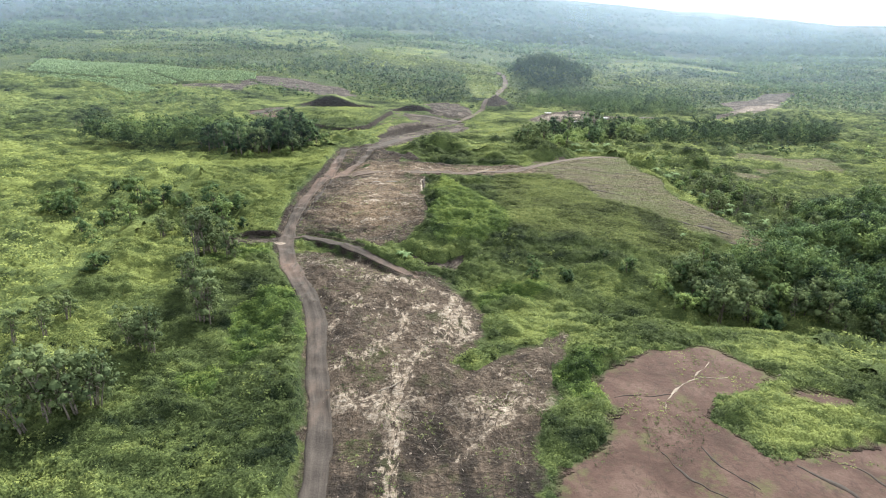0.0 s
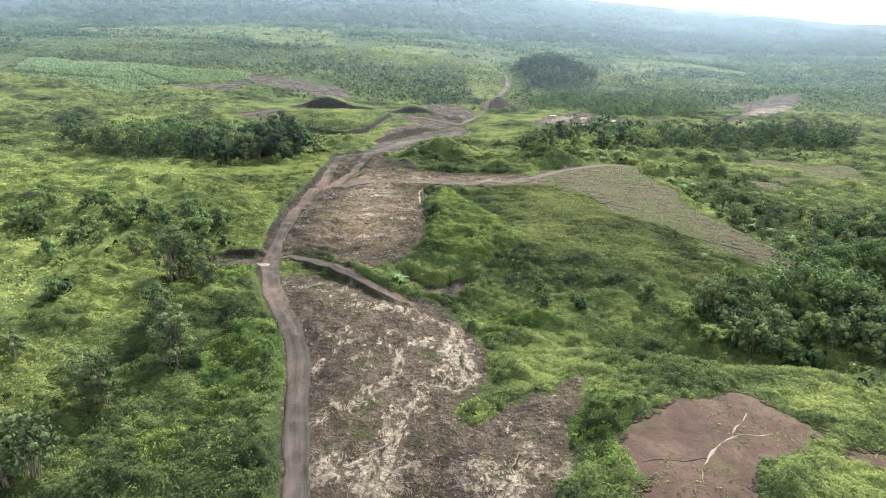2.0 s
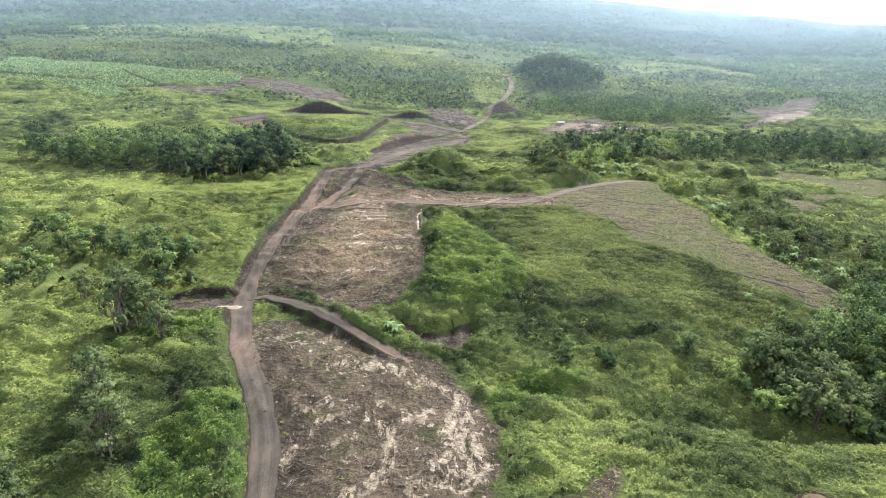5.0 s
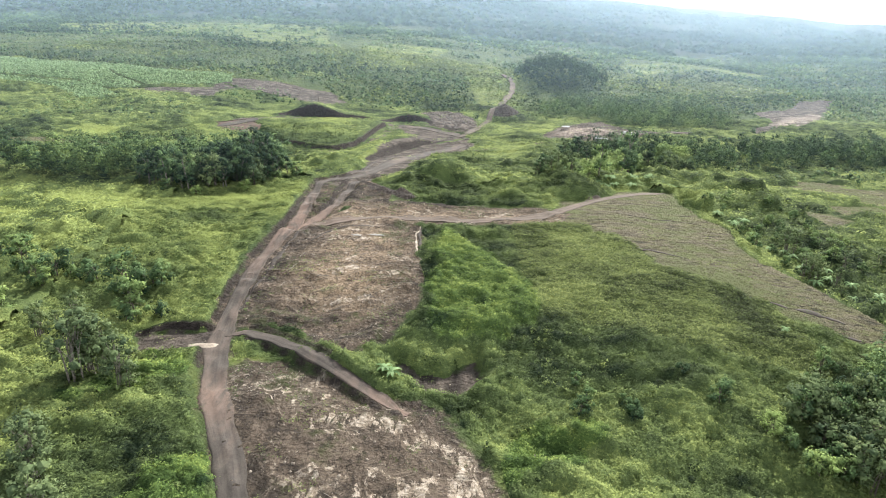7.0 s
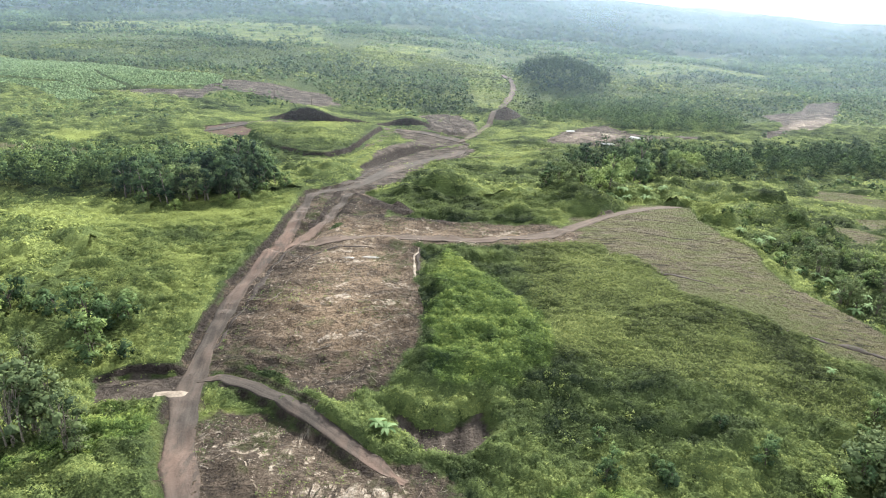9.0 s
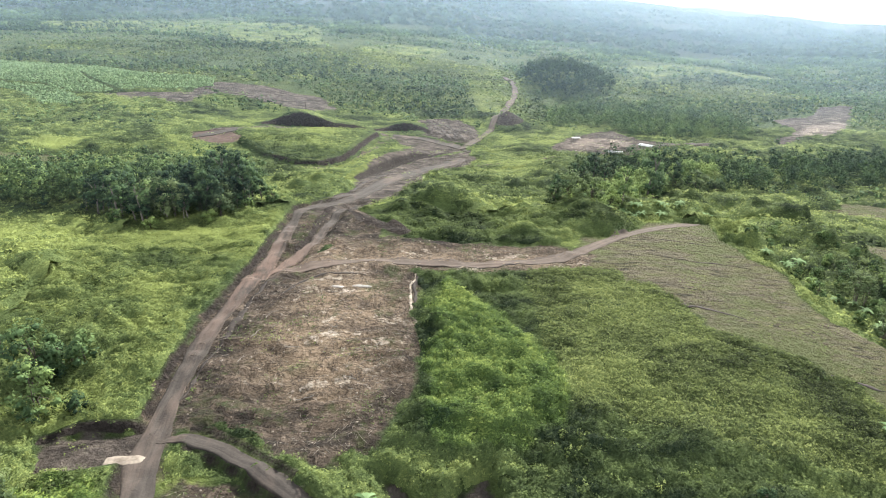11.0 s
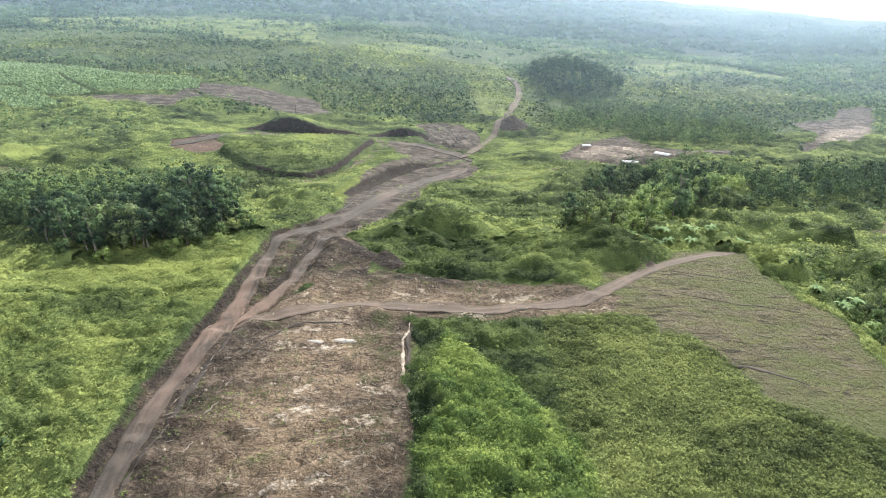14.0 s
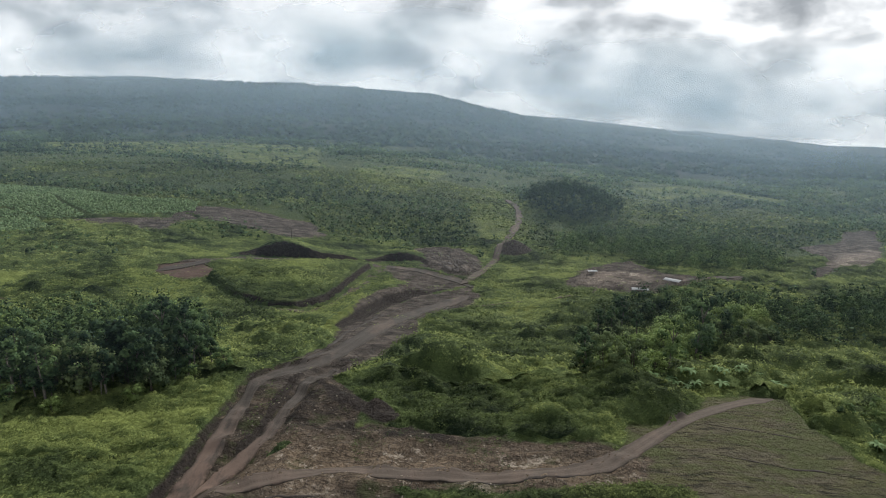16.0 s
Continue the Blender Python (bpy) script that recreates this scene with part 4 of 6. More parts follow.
def leaf_mesh(name, leaves, tone, mat):
    tri, soft = leaves
    v = tri.reshape(-1, 3)
    return mesh_of(name, v, np.arange(len(v)).reshape(-1, 3), mat, [("tone", np.repeat(tone, 3)), ("soft", np.repeat(soft, 3, 0))])


def scattered(x0, x1, y0, y1, gap, r):
    """A jittered lattice of points."""
    gx, gy = np.meshgrid(np.arange(x0, x1, gap), np.arange(y0, y1, gap))
    gx, gy = gx.ravel() + (r.rand(gx.size) - 0.5) * gap * 1.3, gy.ravel() + (r.rand(gx.size) - 0.5) * gap * 1.3
    keep = in_view(gx, gy)
    return gx[keep], gy[keep]


def off_roads(x, y, extra=0.0):
    d = line_distance(x, y, MAIN_ROAD)[0] - 3.1 - 0.2 * step(y, 200, 215)
    for line, half in ((SIDE_CUT, 3.0), (DITCH, 2.2), (EAST_TRACK, 2.4)):
        d = np.minimum(d, line_distance(x, y, line)[0] - half)
    return d > extra


def bare_at(x, y):
    """How bare the ground is, 0 to 1, with ragged borders."""
    wob = fbm(x, y, 9, 71, 4) * 5.0 * step(-y, -420, -300) + fbm(x, y, 6, 71, 3) * 1.5
    low = np.full(x.shape, 30.0)
    for key in ("bare", "works", "red"):
        low = np.minimum(low, cover_at(key, x, y))
    return np.maximum(step(-(low + wob), -1.2, 0.6), step(-cover_at("cut", x, y), -1.0, 0.2))


def lumps(x, y, gap, seed):
    """Rounded heads of plants, crowded at about gap metres: height 0 to 1, and a random number for each plant."""
    table = np.random.RandomState(seed).rand(128, 128, 5)
    i, j = np.floor(x / gap).astype(int), np.floor(y / gap).astype(int)
    best, own = np.zeros(x.shape), np.full(x.shape, 0.5)
    for di in (-1, 0, 1):
        for dj in (-1, 0, 1):
            q = table[(j + dj) % 128, (i + di) % 128]
            d = np.hypot(x - (i + di + q[..., 0]) * gap, y - (j + dj + q[..., 1]) * gap)
            rise = (0.35 + 0.65 * q[..., 3]) * np.sqrt(np.maximum(0, 1 - (d / (gap * (0.55 + 0.45 * q[..., 2]))) ** 2))
            own = np.where(rise > best, q[..., 4], own)
            best = np.maximum(best, rise)
    return best, own


def growth(x, y):
    """What grows at each place: its hue, how vivid, how closely grazed, and how tall."""
    lush = step(-cover_at("lush", x, y), -4, 3)
    wander = 8.0 * fbm(x, y, 11, 83, 4)
    vivid = 0.85 * step(-(area_distance(x, y, EMERALD) + wander), -2.5, 2.5)
    for area in (((-74, 184), (-60, 190), (-57, 204), (-72, 206)), ((10, 170), (26, 174), (30, 182), (16, 186)), ((-52, 120), (-38, 140), (-44, 165), (-60, 150)), ((40, 140), (30, 150), (26, 125), (31, 112))):
        vivid = np.maximum(vivid, step(-(area_distance(x, y, area) + 1.6 * wander), -1.5, 1.5))
    grazed = step(x, 16, 30) * step(-x, -108, -85) * step(y + 0.25 * x + 5 * fbm(x, y, 14, 84, 3), 224, 236) * step(-y, -294, -284)
    bush = np.clip(fbm(x * 0.6, y, 9, 91, 3) * 2.6 + 0.4, 0, 1)
    tone = 0.575 + 0.40 * fbm(x, y, 26, 95, 3) + 0.34 * fbm(x * 0.5, y, 7, 99, 3) - 0.08 * bush + 0.20 * lush - 0.06 * step(y, 335, 360)
    tone = tone + 0.4 * step(-area_distance(x, y, YELLOW_FIELD), -1, 1) + 0.2 * step(x, 92, 102) * step(-x, -118, -108) * step(y, 235, 250) * step(-y, -352, -340) - 0.05 * step(x, 112, 122) * step(y, 185, 205) * step(-y, -352, -335) + 0.12 * step(-x, 52, 60) * step(y, 200, 215) * step(-y, -350, -330)
    tone = vivid * (0.54 + 0.4 * fbm(x, y, 5, 98, 3) + 0.12 * step(y, 222, 240)) + (1 - vivid) * (tone + 0.10 * step(-x, 40, 75)) - 0.02 * grazed
    low = 1 - 0.78 * step(x, -160, -130) * step(-x, -160, -120) * step(y, 395, 425) * step(-y, -612, -590) * (1 - step(x, 40, 60) * step(-y, -455, -440))
    tall = low * (0.45 + 0.75 * bush) * (1 - 0.35 * lush * (y > 200)) * (1 + 0.3 * vivid) * (1 - 0.5 * grazed)
    return tone, vivid, grazed, tall


def thickness(x, y):
    """How closely the ground is grown over, 0 to 1."""
    cover = 1 - bare_at(x, y)
    dry = step(cover_at("dry", x, y) + fbm(x, y, 7, 72, 3) * 3, -1.0, 1.0)
    cover = cover * np.maximum(dry, (x > 135) * step(fbm(x * 0.5, y, 16, 73, 4), -0.02, 0.16))
    road = line_distance(x, y, MAIN_ROAD)[0] - 3.1 - 0.2 * step(y, 200, 215)
    for line, half in ((SIDE_CUT, 3.0), (DITCH, 2.2), (EAST_TRACK, 2.4)):
        road = np.minimum(road, line_distance(x, y, line)[0] - half)
    cover = cover * step(road + 1.2 * fbm(x, y, 4, 74, 2), -0.3, 0.9)
    cover = cover * step(line_distance(x, y, LEDGE)[0], 0.5, 1.6)
    for line, reach in ((BIG_CUT, 3.5), (SECOND_CUT, 3.5), (MOUND_FOOT, 3.0), (EMBANKMENT, 6.5)):
        cover = cover * step(line_distance(x, y, line)[0], reach, reach + 1.5)
    for area in (FARM_UPPER, FARM_LOWER):
        cover = cover * step(area_distance(x, y, area), 0, 2)
    return cover


def heads(x, y, gap, tall):
    """Height and own random number of the plants' rounded tops over the ground."""
    bend = gap * 0.35
    u, v = x + bend * fbm(x, y, gap * 1.5, 85, 2), y + bend * fbm(x, y, gap * 1.5, 86, 2)
    big, own = lumps(u * 0.72, v, gap, 31)
    small, _ = lumps(u, v, gap * 0.42, 32)
    return tall * gap * (0.85 * big ** 1.3 + 0.12 * small), own


def undergrowth(name, label, gx, gy, gap, near, seed):
    """A closed cover of weeds, ferns and low bushes: one lumpy sheet of rounded plant tops."""
    q = np.random.RandomState(seed)
    x, y = [g.ravel() for g in np.meshgrid(gx, gy)]
    x, y = x + (q.rand(x.size) - 0.5) * 0.5 * (gx[1] - gx[0]), y + (q.rand(x.size) - 0.5) * 0.5 * (gy[1] - gy[0])
    tone, vivid, grazed, tall = growth(x, y)
    cover = thickness(x, y)
    rise, own = heads(x, y, gap, tall)
    z = lie(x, y) + rise * cover * 0.85 - 0.45 * (1 - step(cover, 0.0, 0.5)) - 0.1
    faces = grid_faces(len(gy), len(gx))
    close = (np.abs(x) < 112.3) & (y < 345.3)
    keep = (cover > 0.04) & in_view(x, y) & (close if near else ~((np.abs(x) < 108.5) & (y < 341)))
    faces = faces[keep[faces].any(1)]
    used, inverse = np.unique(faces, return_inverse=True)
    # sheet toned below its leaves: shade in the gaps put into the colour
    tone = np.clip(0.7 * tone - 0.04 + 0.2 * (own - 0.5), 0, 1)
    values = [("tone", tone[used]), ("vivid", vivid[used]), ("grazed", grazed[used])]
    ob = new(name, mesh_of(name, np.stack([x, y, z], 1)[used], inverse.reshape(faces.shape), WEEDS, values, True))
    return tagged(ob, label, "undergrowth", kind="stuff")


def leafage(name, label, gap, box, count, size, head_gap, near, seed):
    """The leaves on the plants' rounded tops."""
    q = np.random.RandomState(seed)
    x, y = scattered(*box, gap, q)
    close = (np.abs(x) < 112) & (y < 345)
    cover = thickness(x, y)
    stray = (fbm(x, y, 9, 81, 3) > 0.16) & off_roads(x, y, 0.3) & (q.rand(len(x)) < 0.22)
    keep = ((q.rand(len(x)) < cover) | stray) & (close if near else ~close) & ~inside(x, y, FARM_UPPER) & ~inside(x, y, FARM_LOWER)
    x, y, cover = x[keep], y[keep], cover[keep]
    tone, vivid, grazed, tall = growth(x, y)

    def top(u, v):
        return lie(u, v) + heads(u, v, head_gap, tall)[0] * cover
    reach = 0.12 * head_gap
    rise, own = heads(x, y, head_gap, tall)
    normal = unit(np.stack([top(x - reach, y) - top(x + reach, y), top(x, y - reach) - top(x, y + reach), np.full(len(x), 2 * reach)], 1))
    n = len(x)
    at = np.stack([x, y, lie(x, y) + rise * cover + 0.02], 1)[:, None] + q.normal(size=(n, count, 3)) * np.array((0.45, 0.45, 0.0)) * gap
    at = at + (normal * (head_gap * (0.02 + 0.16 * q.rand(n, 1) ** 2)))[:, None]
    way = unit(normal[:, None] * 0.9 + 0.55 * q.normal(size=(n, count, 3)) + np.array((0, 0, 0.25)))
    t1 = unit(np.cross(way, q.normal(size=way.shape)))
    t2 = np.cross(way, t1)
    s = size * (0.6 + 0.8 * q.rand(n, count, 1)) * np.where(cover < 0.4, 0.75, 1)[:, None, None]
    tri = np.stack([at - t1 * s * 0.32 - t2 * s * 0.35, at + t1 * s * 0.32 - t2 * s * 0.3, at + t2 * s * 0.75], 2).reshape(-1, 3, 3)
    soft = unit(normal[:, None] + (0.30 if near else 0.15) * q.normal(size=way.shape)).reshape(-1, 3)
    tones = np.repeat(np.clip(tone + 0.24 * (own - 0.5) + 0.05 * q.normal(size=n), 0, 1), count)
    green, short = np.repeat(vivid > 0.5, count), np.repeat((grazed > 0.5) & (vivid <= 0.5), count)
    for pick, mat, words in ((green, EMERALD_LEAF, "vivid emerald green leafy creepers"), (short, OLIVE_LEAF, "short olive-green grass and herbs on a slope"), (~(green | short), UNDERGROWTH, label)):
        if pick.any():
            tagged(new(name, leaf_mesh(name, (tri[pick], soft[pick]), tones[pick], mat)), words, "undergrowth", kind="stuff")


undergrowth("undergrowth", "low tangled green weeds, toned dark as shade between the leaves", np.arange(-112, 112.9, 0.6), np.arange(77, 345.9, 0.6), 1.75, True, 11)
undergrowth("undergrowth", "low green cover on the farther slopes", np.arange(-420, 421.5, 1.5), np.arange(90, 613, 1.5), 3.6, False, 12)
leafage("undergrowth", "tangled yellow-green and dark green weeds, ferns and low bushes", 0.66, (-112, 112, 77, 345), 5, 0.42, 1.75, True, 13)
leafage("undergrowth", "low green bushes and weeds covering the farther slopes", 1.7, (-420, 420, 90, 600), 5, 0.8, 3.6, False, 15)


# trees
def tube(points, radii, sides=6):
    """A tapered tube: vertices and quads."""
    verts, faces = [], []
    for k, (p, r) in enumerate(zip(points, radii)):
        for s in range(sides):
            a = 2 * math.pi * s / sides
            verts.append((p[0] + r * math.cos(a), p[1] + r * math.sin(a), p[2]))
            if k:
                i, j = (k - 1) * sides + s, (k - 1) * sides + (s + 1) % sides
                faces.append((i, j, j + sides, i + sides))
    return verts, faces


def joined(pieces):
    verts, faces = [], []
    for v, f in pieces:
        faces += [tuple(i + len(verts) for i in q) for q in f]
        verts += v
    return verts, faces


def part(name, me, parent, label=""):
    ob = new(name, me)
    ob.parent = parent
    return tagged(ob, label) if label else ob


def crown_lobes(r, height, width, bottom, count):
    """Centres and radii of the lobes of an uneven crown."""
    c, s = [], []
    for k in range(count):
        z = bottom + (height - bottom) * (0.12 + 0.8 * (k + r.rand()) / count)
        reach = width * 0.5 * math.sin(math.pi * (0.16 + 0.72 * (z - bottom) / (height - bottom))) * (0.35 + 0.65 * r.rand())
        a = r.rand() * 2 * math.pi
        rad = width * (0.13 + 0.15 * r.rand())
        c.append((reach * math.cos(a), reach * math.sin(a), z))
        s.append((rad, rad, rad * (0.7 + 0.25 * r.rand())))
    return np.array(c), np.array(s)


def lobe_core(r):
    """A rough ball of few triangles: its points, and its faces."""
    bm = bmesh.new()
    bmesh.ops.create_icosphere(bm, subdivisions=1, radius=1.0)
    bm.verts.ensure_lookup_table()
    points = np.array([v.co[:] for v in bm.verts])
    faces = np.array([[v.index for v in f.verts] for f in bm.faces])
    bm.free()
    return points, faces


def tree_meshes(seed, height, width, bottom, lobes, leaves, size, leaf_mat, bark, stems=1, tone=0.45):
    r = np.random.RandomState(seed)
    c, s = crown_lobes(r, height, width, bottom, lobes)
    tri = leaf_triangles(c, s, leaves, size, r, 0.55, -0.7)
    tones = np.repeat(tone + 0.11 * r.normal(size=lobes), leaves)
    # each lobe's inner mass of leaves, behind the outer ones
    ball, around = lobe_core(r)
    core = (c[:, None] + ball[None] * s[:, None] * (0.30 + 0.16 * r.rand(lobes, len(ball), 1)))
    faces = (around[None] + len(ball) * np.arange(lobes)[:, None, None]).reshape(-1, 3)
    flat = core.reshape(-1, 3)[faces]
    inner = np.repeat(tones[::leaves], len(around))
    way = np.tile(unit(ball * 0.9 + np.array((0, 0, 0.36)))[around].mean(1), (lobes, 1))
    crown = leaf_mesh("crown", (np.concatenate([tri[0], flat]), np.concatenate([tri[1], way])), np.clip(np.concatenate([tones, inner]), 0, 1), leaf_mat)
    pieces = []
    for k in range(stems):
        ox, oy = (r.normal() * 0.5 * (stems > 1), r.normal() * 0.5 * (stems > 1))
        bend = r.normal(size=2) * 0.5
        top = bottom + (height - bottom) * 0.6
        pts = [(ox + bend[0] * f * f, oy + bend[1] * f * f, -0.4 + (top + 0.4) * f) for f in (0, 0.08, 0.3, 0.6, 1.0)]
        base = 0.018 * height / math.sqrt(stems) + 0.04
        pieces.append(tube(pts, (base * 1.5, base * 1.1, base, base * 0.75, base * 0.25)))
        for q in range(4):
            to = c[r.randint(lobes)]
            f = 0.45 + 0.4 * r.rand()
            start = np.array((ox + bend[0] * f * f, oy + bend[1] * f * f, top * f))
            pieces.append(tube([start, start * 0.5 + to * 0.5 + np.array((0, 0, 0.3)), to], (base * 0.5, base * 0.32, base * 0.1), 5))
    v, f = joined(pieces)
    return crown, mesh_of("trunk", v, f, bark, (), True), (tri, tones)


def tree_kind(label, variants, leaf_mat):
    """The first tree of each variant, kept aside to be copied and then taken away."""
    made = []
    for crown, trunk, bulk in variants:
        ob = new("tree")
        part("trunk", trunk, ob)
        part("crown", crown, ob)
        tagged(ob, label, "tree")
        made.append((ob, bulk))
    return made


def shrubs(name, label, count, box, r):
    """Larger bushes that stand out of the weeds."""
    x, y = box[0] + (box[1] - box[0]) * r.rand(count * 5), box[2] + (box[3] - box[2]) * r.rand(count * 5)
    keep = in_view(x, y) & off_roads(x, y, 2.0) & (bare_at(x, y) < 0.05) & (cover_at("dry", x, y) > 3) & (cover_at("lush", x, y) > 1)
    keep &= (x < 14) | (x > 108) | (y + 0.25 * x < 226) | (y > 292)
    rank = (x > 22) & (y > 172) & (y < 250 - 0.2 * (x - 22)) | (x < -66) & (y < 260) | (y > 318) & (x > -10)
    keep &= (fbm(x, y, 30, 92, 3) + 0.25 * r.normal(size=len(x)) + 0.28 * rank > 0.08)
    x, y = x[keep][:count], y[keep][:count]
    radius = 0.7 + 1.3 * r.rand(len(x)) ** 2 + 0.5 * (y > 345)
    lobes = 3
    c = np.repeat(np.stack([x, y, lie(x, y) + 0.45 * radius], 1), lobes, 0) + np.repeat(radius, lobes)[:, None] * r.normal(size=(len(x) * lobes, 3)) * np.array((0.5, 0.5, 0.25))
    q = np.repeat(radius, lobes) * (0.55 + 0.3 * r.rand(len(x) * lobes))
    tri = leaf_triangles(c, np.stack([q, q, q], 1), 14, 0.40, r)
    tone = np.clip(0.33 + 0.10 * r.normal(size=len(x)) + 0.3 * fbm(x, y, 25, 97, 2), 0, 1)
    ob = new(name, leaf_mesh(name, tri, np.repeat(tone, lobes * 14), UNDERGROWTH))
    return tagged(ob, label, "bushes", kind="stuff")


shrubs("bushes", "dark and bright green bushes standing out of the weeds", 4700, (-190, 190, 84, 480), np.random.RandomState(14))

TALL = tree_kind("tall slender forest tree with dense dark green crown", [tree_meshes(100 + k, 10.5 + 1.4 * k, 5.4 + 0.6 * k, 3.4, 17, 42, 0.52, TREE_LEAF, PALE_BARK, 1, 0.30) for k in range(4)], TREE_LEAF)
ROUND = tree_kind("round bushy broadleaf tree with bright green crown", [tree_meshes(200 + k, 7.0 + k, 7.5 + 0.6 * k, 0.6, 20, 48, 0.46, TREE_LEAF, BARK, 2, 0.86) for k in range(3)], TREE_LEAF)
BROAD = tree_kind("broad grey-green tree with a dense uneven crown", [tree_meshes(250 + k, 7.0 + 1.3 * k, 7.0 + 0.9 * k, 1.0, 20, 46, 0.44, GREY_LEAF, BARK, 2, 0.22 + 0.09 * k) for k in range(4)], GREY_LEAF)
SMALL = tree_kind("small dark green tree growing out of dense bushes", [tree_meshes(300 + k, 4.6 + 1.1 * k, 4.4 + 0.6 * k, 0.4, 15, 46, 0.34, TREE_LEAF, BARK, 2, 0.36 + 0.1 * k) for k in range(3)], TREE_LEAF)
FEATHERY = tree_kind("feathery grey-green tree with thin pale stems", [tree_meshes(400 + k, 8.0 + k, 6.2, 1.8, 24, 40, 0.26, GREY_LEAF, PALE_BARK, 5, 0.45) for k in range(3)], GREY_LEAF)


def plant_tree(kind, x, y, r, scale=1.0, group=""):
    ob, _ = kind[r.randint(len(kind))]
    s = scale * (0.62 + 0.72 * r.rand())
    made = copy_thing(ob, pose(x, y, float(lie(x, y)) - 0.1, 3 * r.normal(), 3 * r.normal(), 360 * r.rand()) @ Matrix.Diagonal((s, s, s * (0.9 + 0.2 * r.rand()), 1)))
    if group:
        made["group"] = group
    return made


def trees_in(kind, area, gap, r, scale, group, most, skip=()):
    px, py = [p[0] for p in area], [p[1] for p in area]
    x, y = scattered(min(px), max(px), min(py), max(py), gap, r)
    keep = inside(x, y, area)
    if skip:
        keep &= ~inside(x, y, skip)
    x, y = x[keep], y[keep]
    order = np.argsort(y + 0.35 * np.abs(x))
    for k in order[:most]:
        plant_tree(kind, x[k], y[k], r, scale * float(1 + 0.5 * fbm(x[k:k + 1], y[k:k + 1], 22, 66, 2)[0]), group)
    return x[order[most:]], y[order[most:]]


def wood(name, label, kind, x, y, r, scale, thin=1, shift=0.0):
    """Trees past counting, as one mesh of crowns and stems."""
    tris, softs, tones = [], [], []
    for px, py in zip(x, y):
        (tri, soft), tone = kind[r.randint(len(kind))][1]
        tri, soft, tone = tri[::thin], soft[::thin], tone[::thin]
        a, s = r.rand() * 2 * math.pi, scale * (0.6 + 0.75 * r.rand())
        c, q = math.cos(a) * s, math.sin(a) * s
        turn = np.array(((c, -q, 0), (q, c, 0), (0, 0, s)))
        tris.append(tri @ turn.T + np.array((px, py, float(lie(px, py)) - 0.1)))
        softs.append(unit(soft @ turn.T))
        tones.append(np.clip(tone + shift + 0.15 * r.normal(), 0, 1))
    ob = new(name, leaf_mesh(name, (np.concatenate(tris), np.concatenate(softs)), np.concatenate(tones), TREE_LEAF))
    return tagged(ob, label, "woodland", kind="stuff")


r = np.random.RandomState(21)
x, y = trees_in(TALL + TALL + TALL + BROAD, FOREST_WEST, 4.3, r, 1.05, "forest behind the light green strip", 70)
wood("woodland", "dense dark green forest of slender trees", TALL, x, y, r, 1.1, 2, 0.02)
x, y = trees_in(ROUND, BRIGHT_TREES, 5.4, r, 0.85, "bright trees at the edge of the woods", 50)
if len(x):
    wood("woodland", "bright green bushy trees at the edge of the woods", ROUND, x, y, r, 0.85)
x, y = trees_in(BROAD + TALL, WOODS_EAST, 6.2, r, 0.95, "woods beyond the dry slope", 40, BRIGHT_TREES)
wood("woodland", "dense dark green woods in a valley", BROAD + TALL, x, y, r, 1.0, 2, -0.06)
x, y = trees_in(BROAD + SMALL + SMALL + FEATHERY[:1], GULLY_WOOD, 4.6, r, 0.9, "trees in the gully", 55)
wood("woodland", "dark green thicket of small trees in a gully", BROAD + SMALL, x, y, r, 1.05)
x, y = trees_in(FEATHERY + SMALL, SCARP_THICKET, 7.0, r, 0.8, "trees below the scarp", 34)
if len(x):
    wood("woodland", "green thicket of small trees below a scarp", SMALL, x, y, r, 0.7)
px, py = [p[0] for p in HILL_WOOD], [p[1] for p in HILL_WOOD]
x, y = scattered(min(px), max(px), min(py), max(py), 5.6, r)
keep = inside(x, y, HILL_WOOD)
wood("woodland", "dense plantation wood on a distant hillside", TALL + BROAD, x[keep], y[keep], r, 0.85, 3, -0.12)
x, y = scattered(DOME[0] - 52, DOME[0] + 52, DOME[1] - 66, DOME[1] + 60, 6.2, r)
keep = np.hypot((x - DOME[0]) / 46, (y - DOME[1]) / 60) + 0.25 * fbm(x, y, 30, 70, 2) < 1
wood("woodland", "dark forest covering a dome-shaped hill", TALL, x[keep], y[keep], r, 0.95, 2, -0.28)
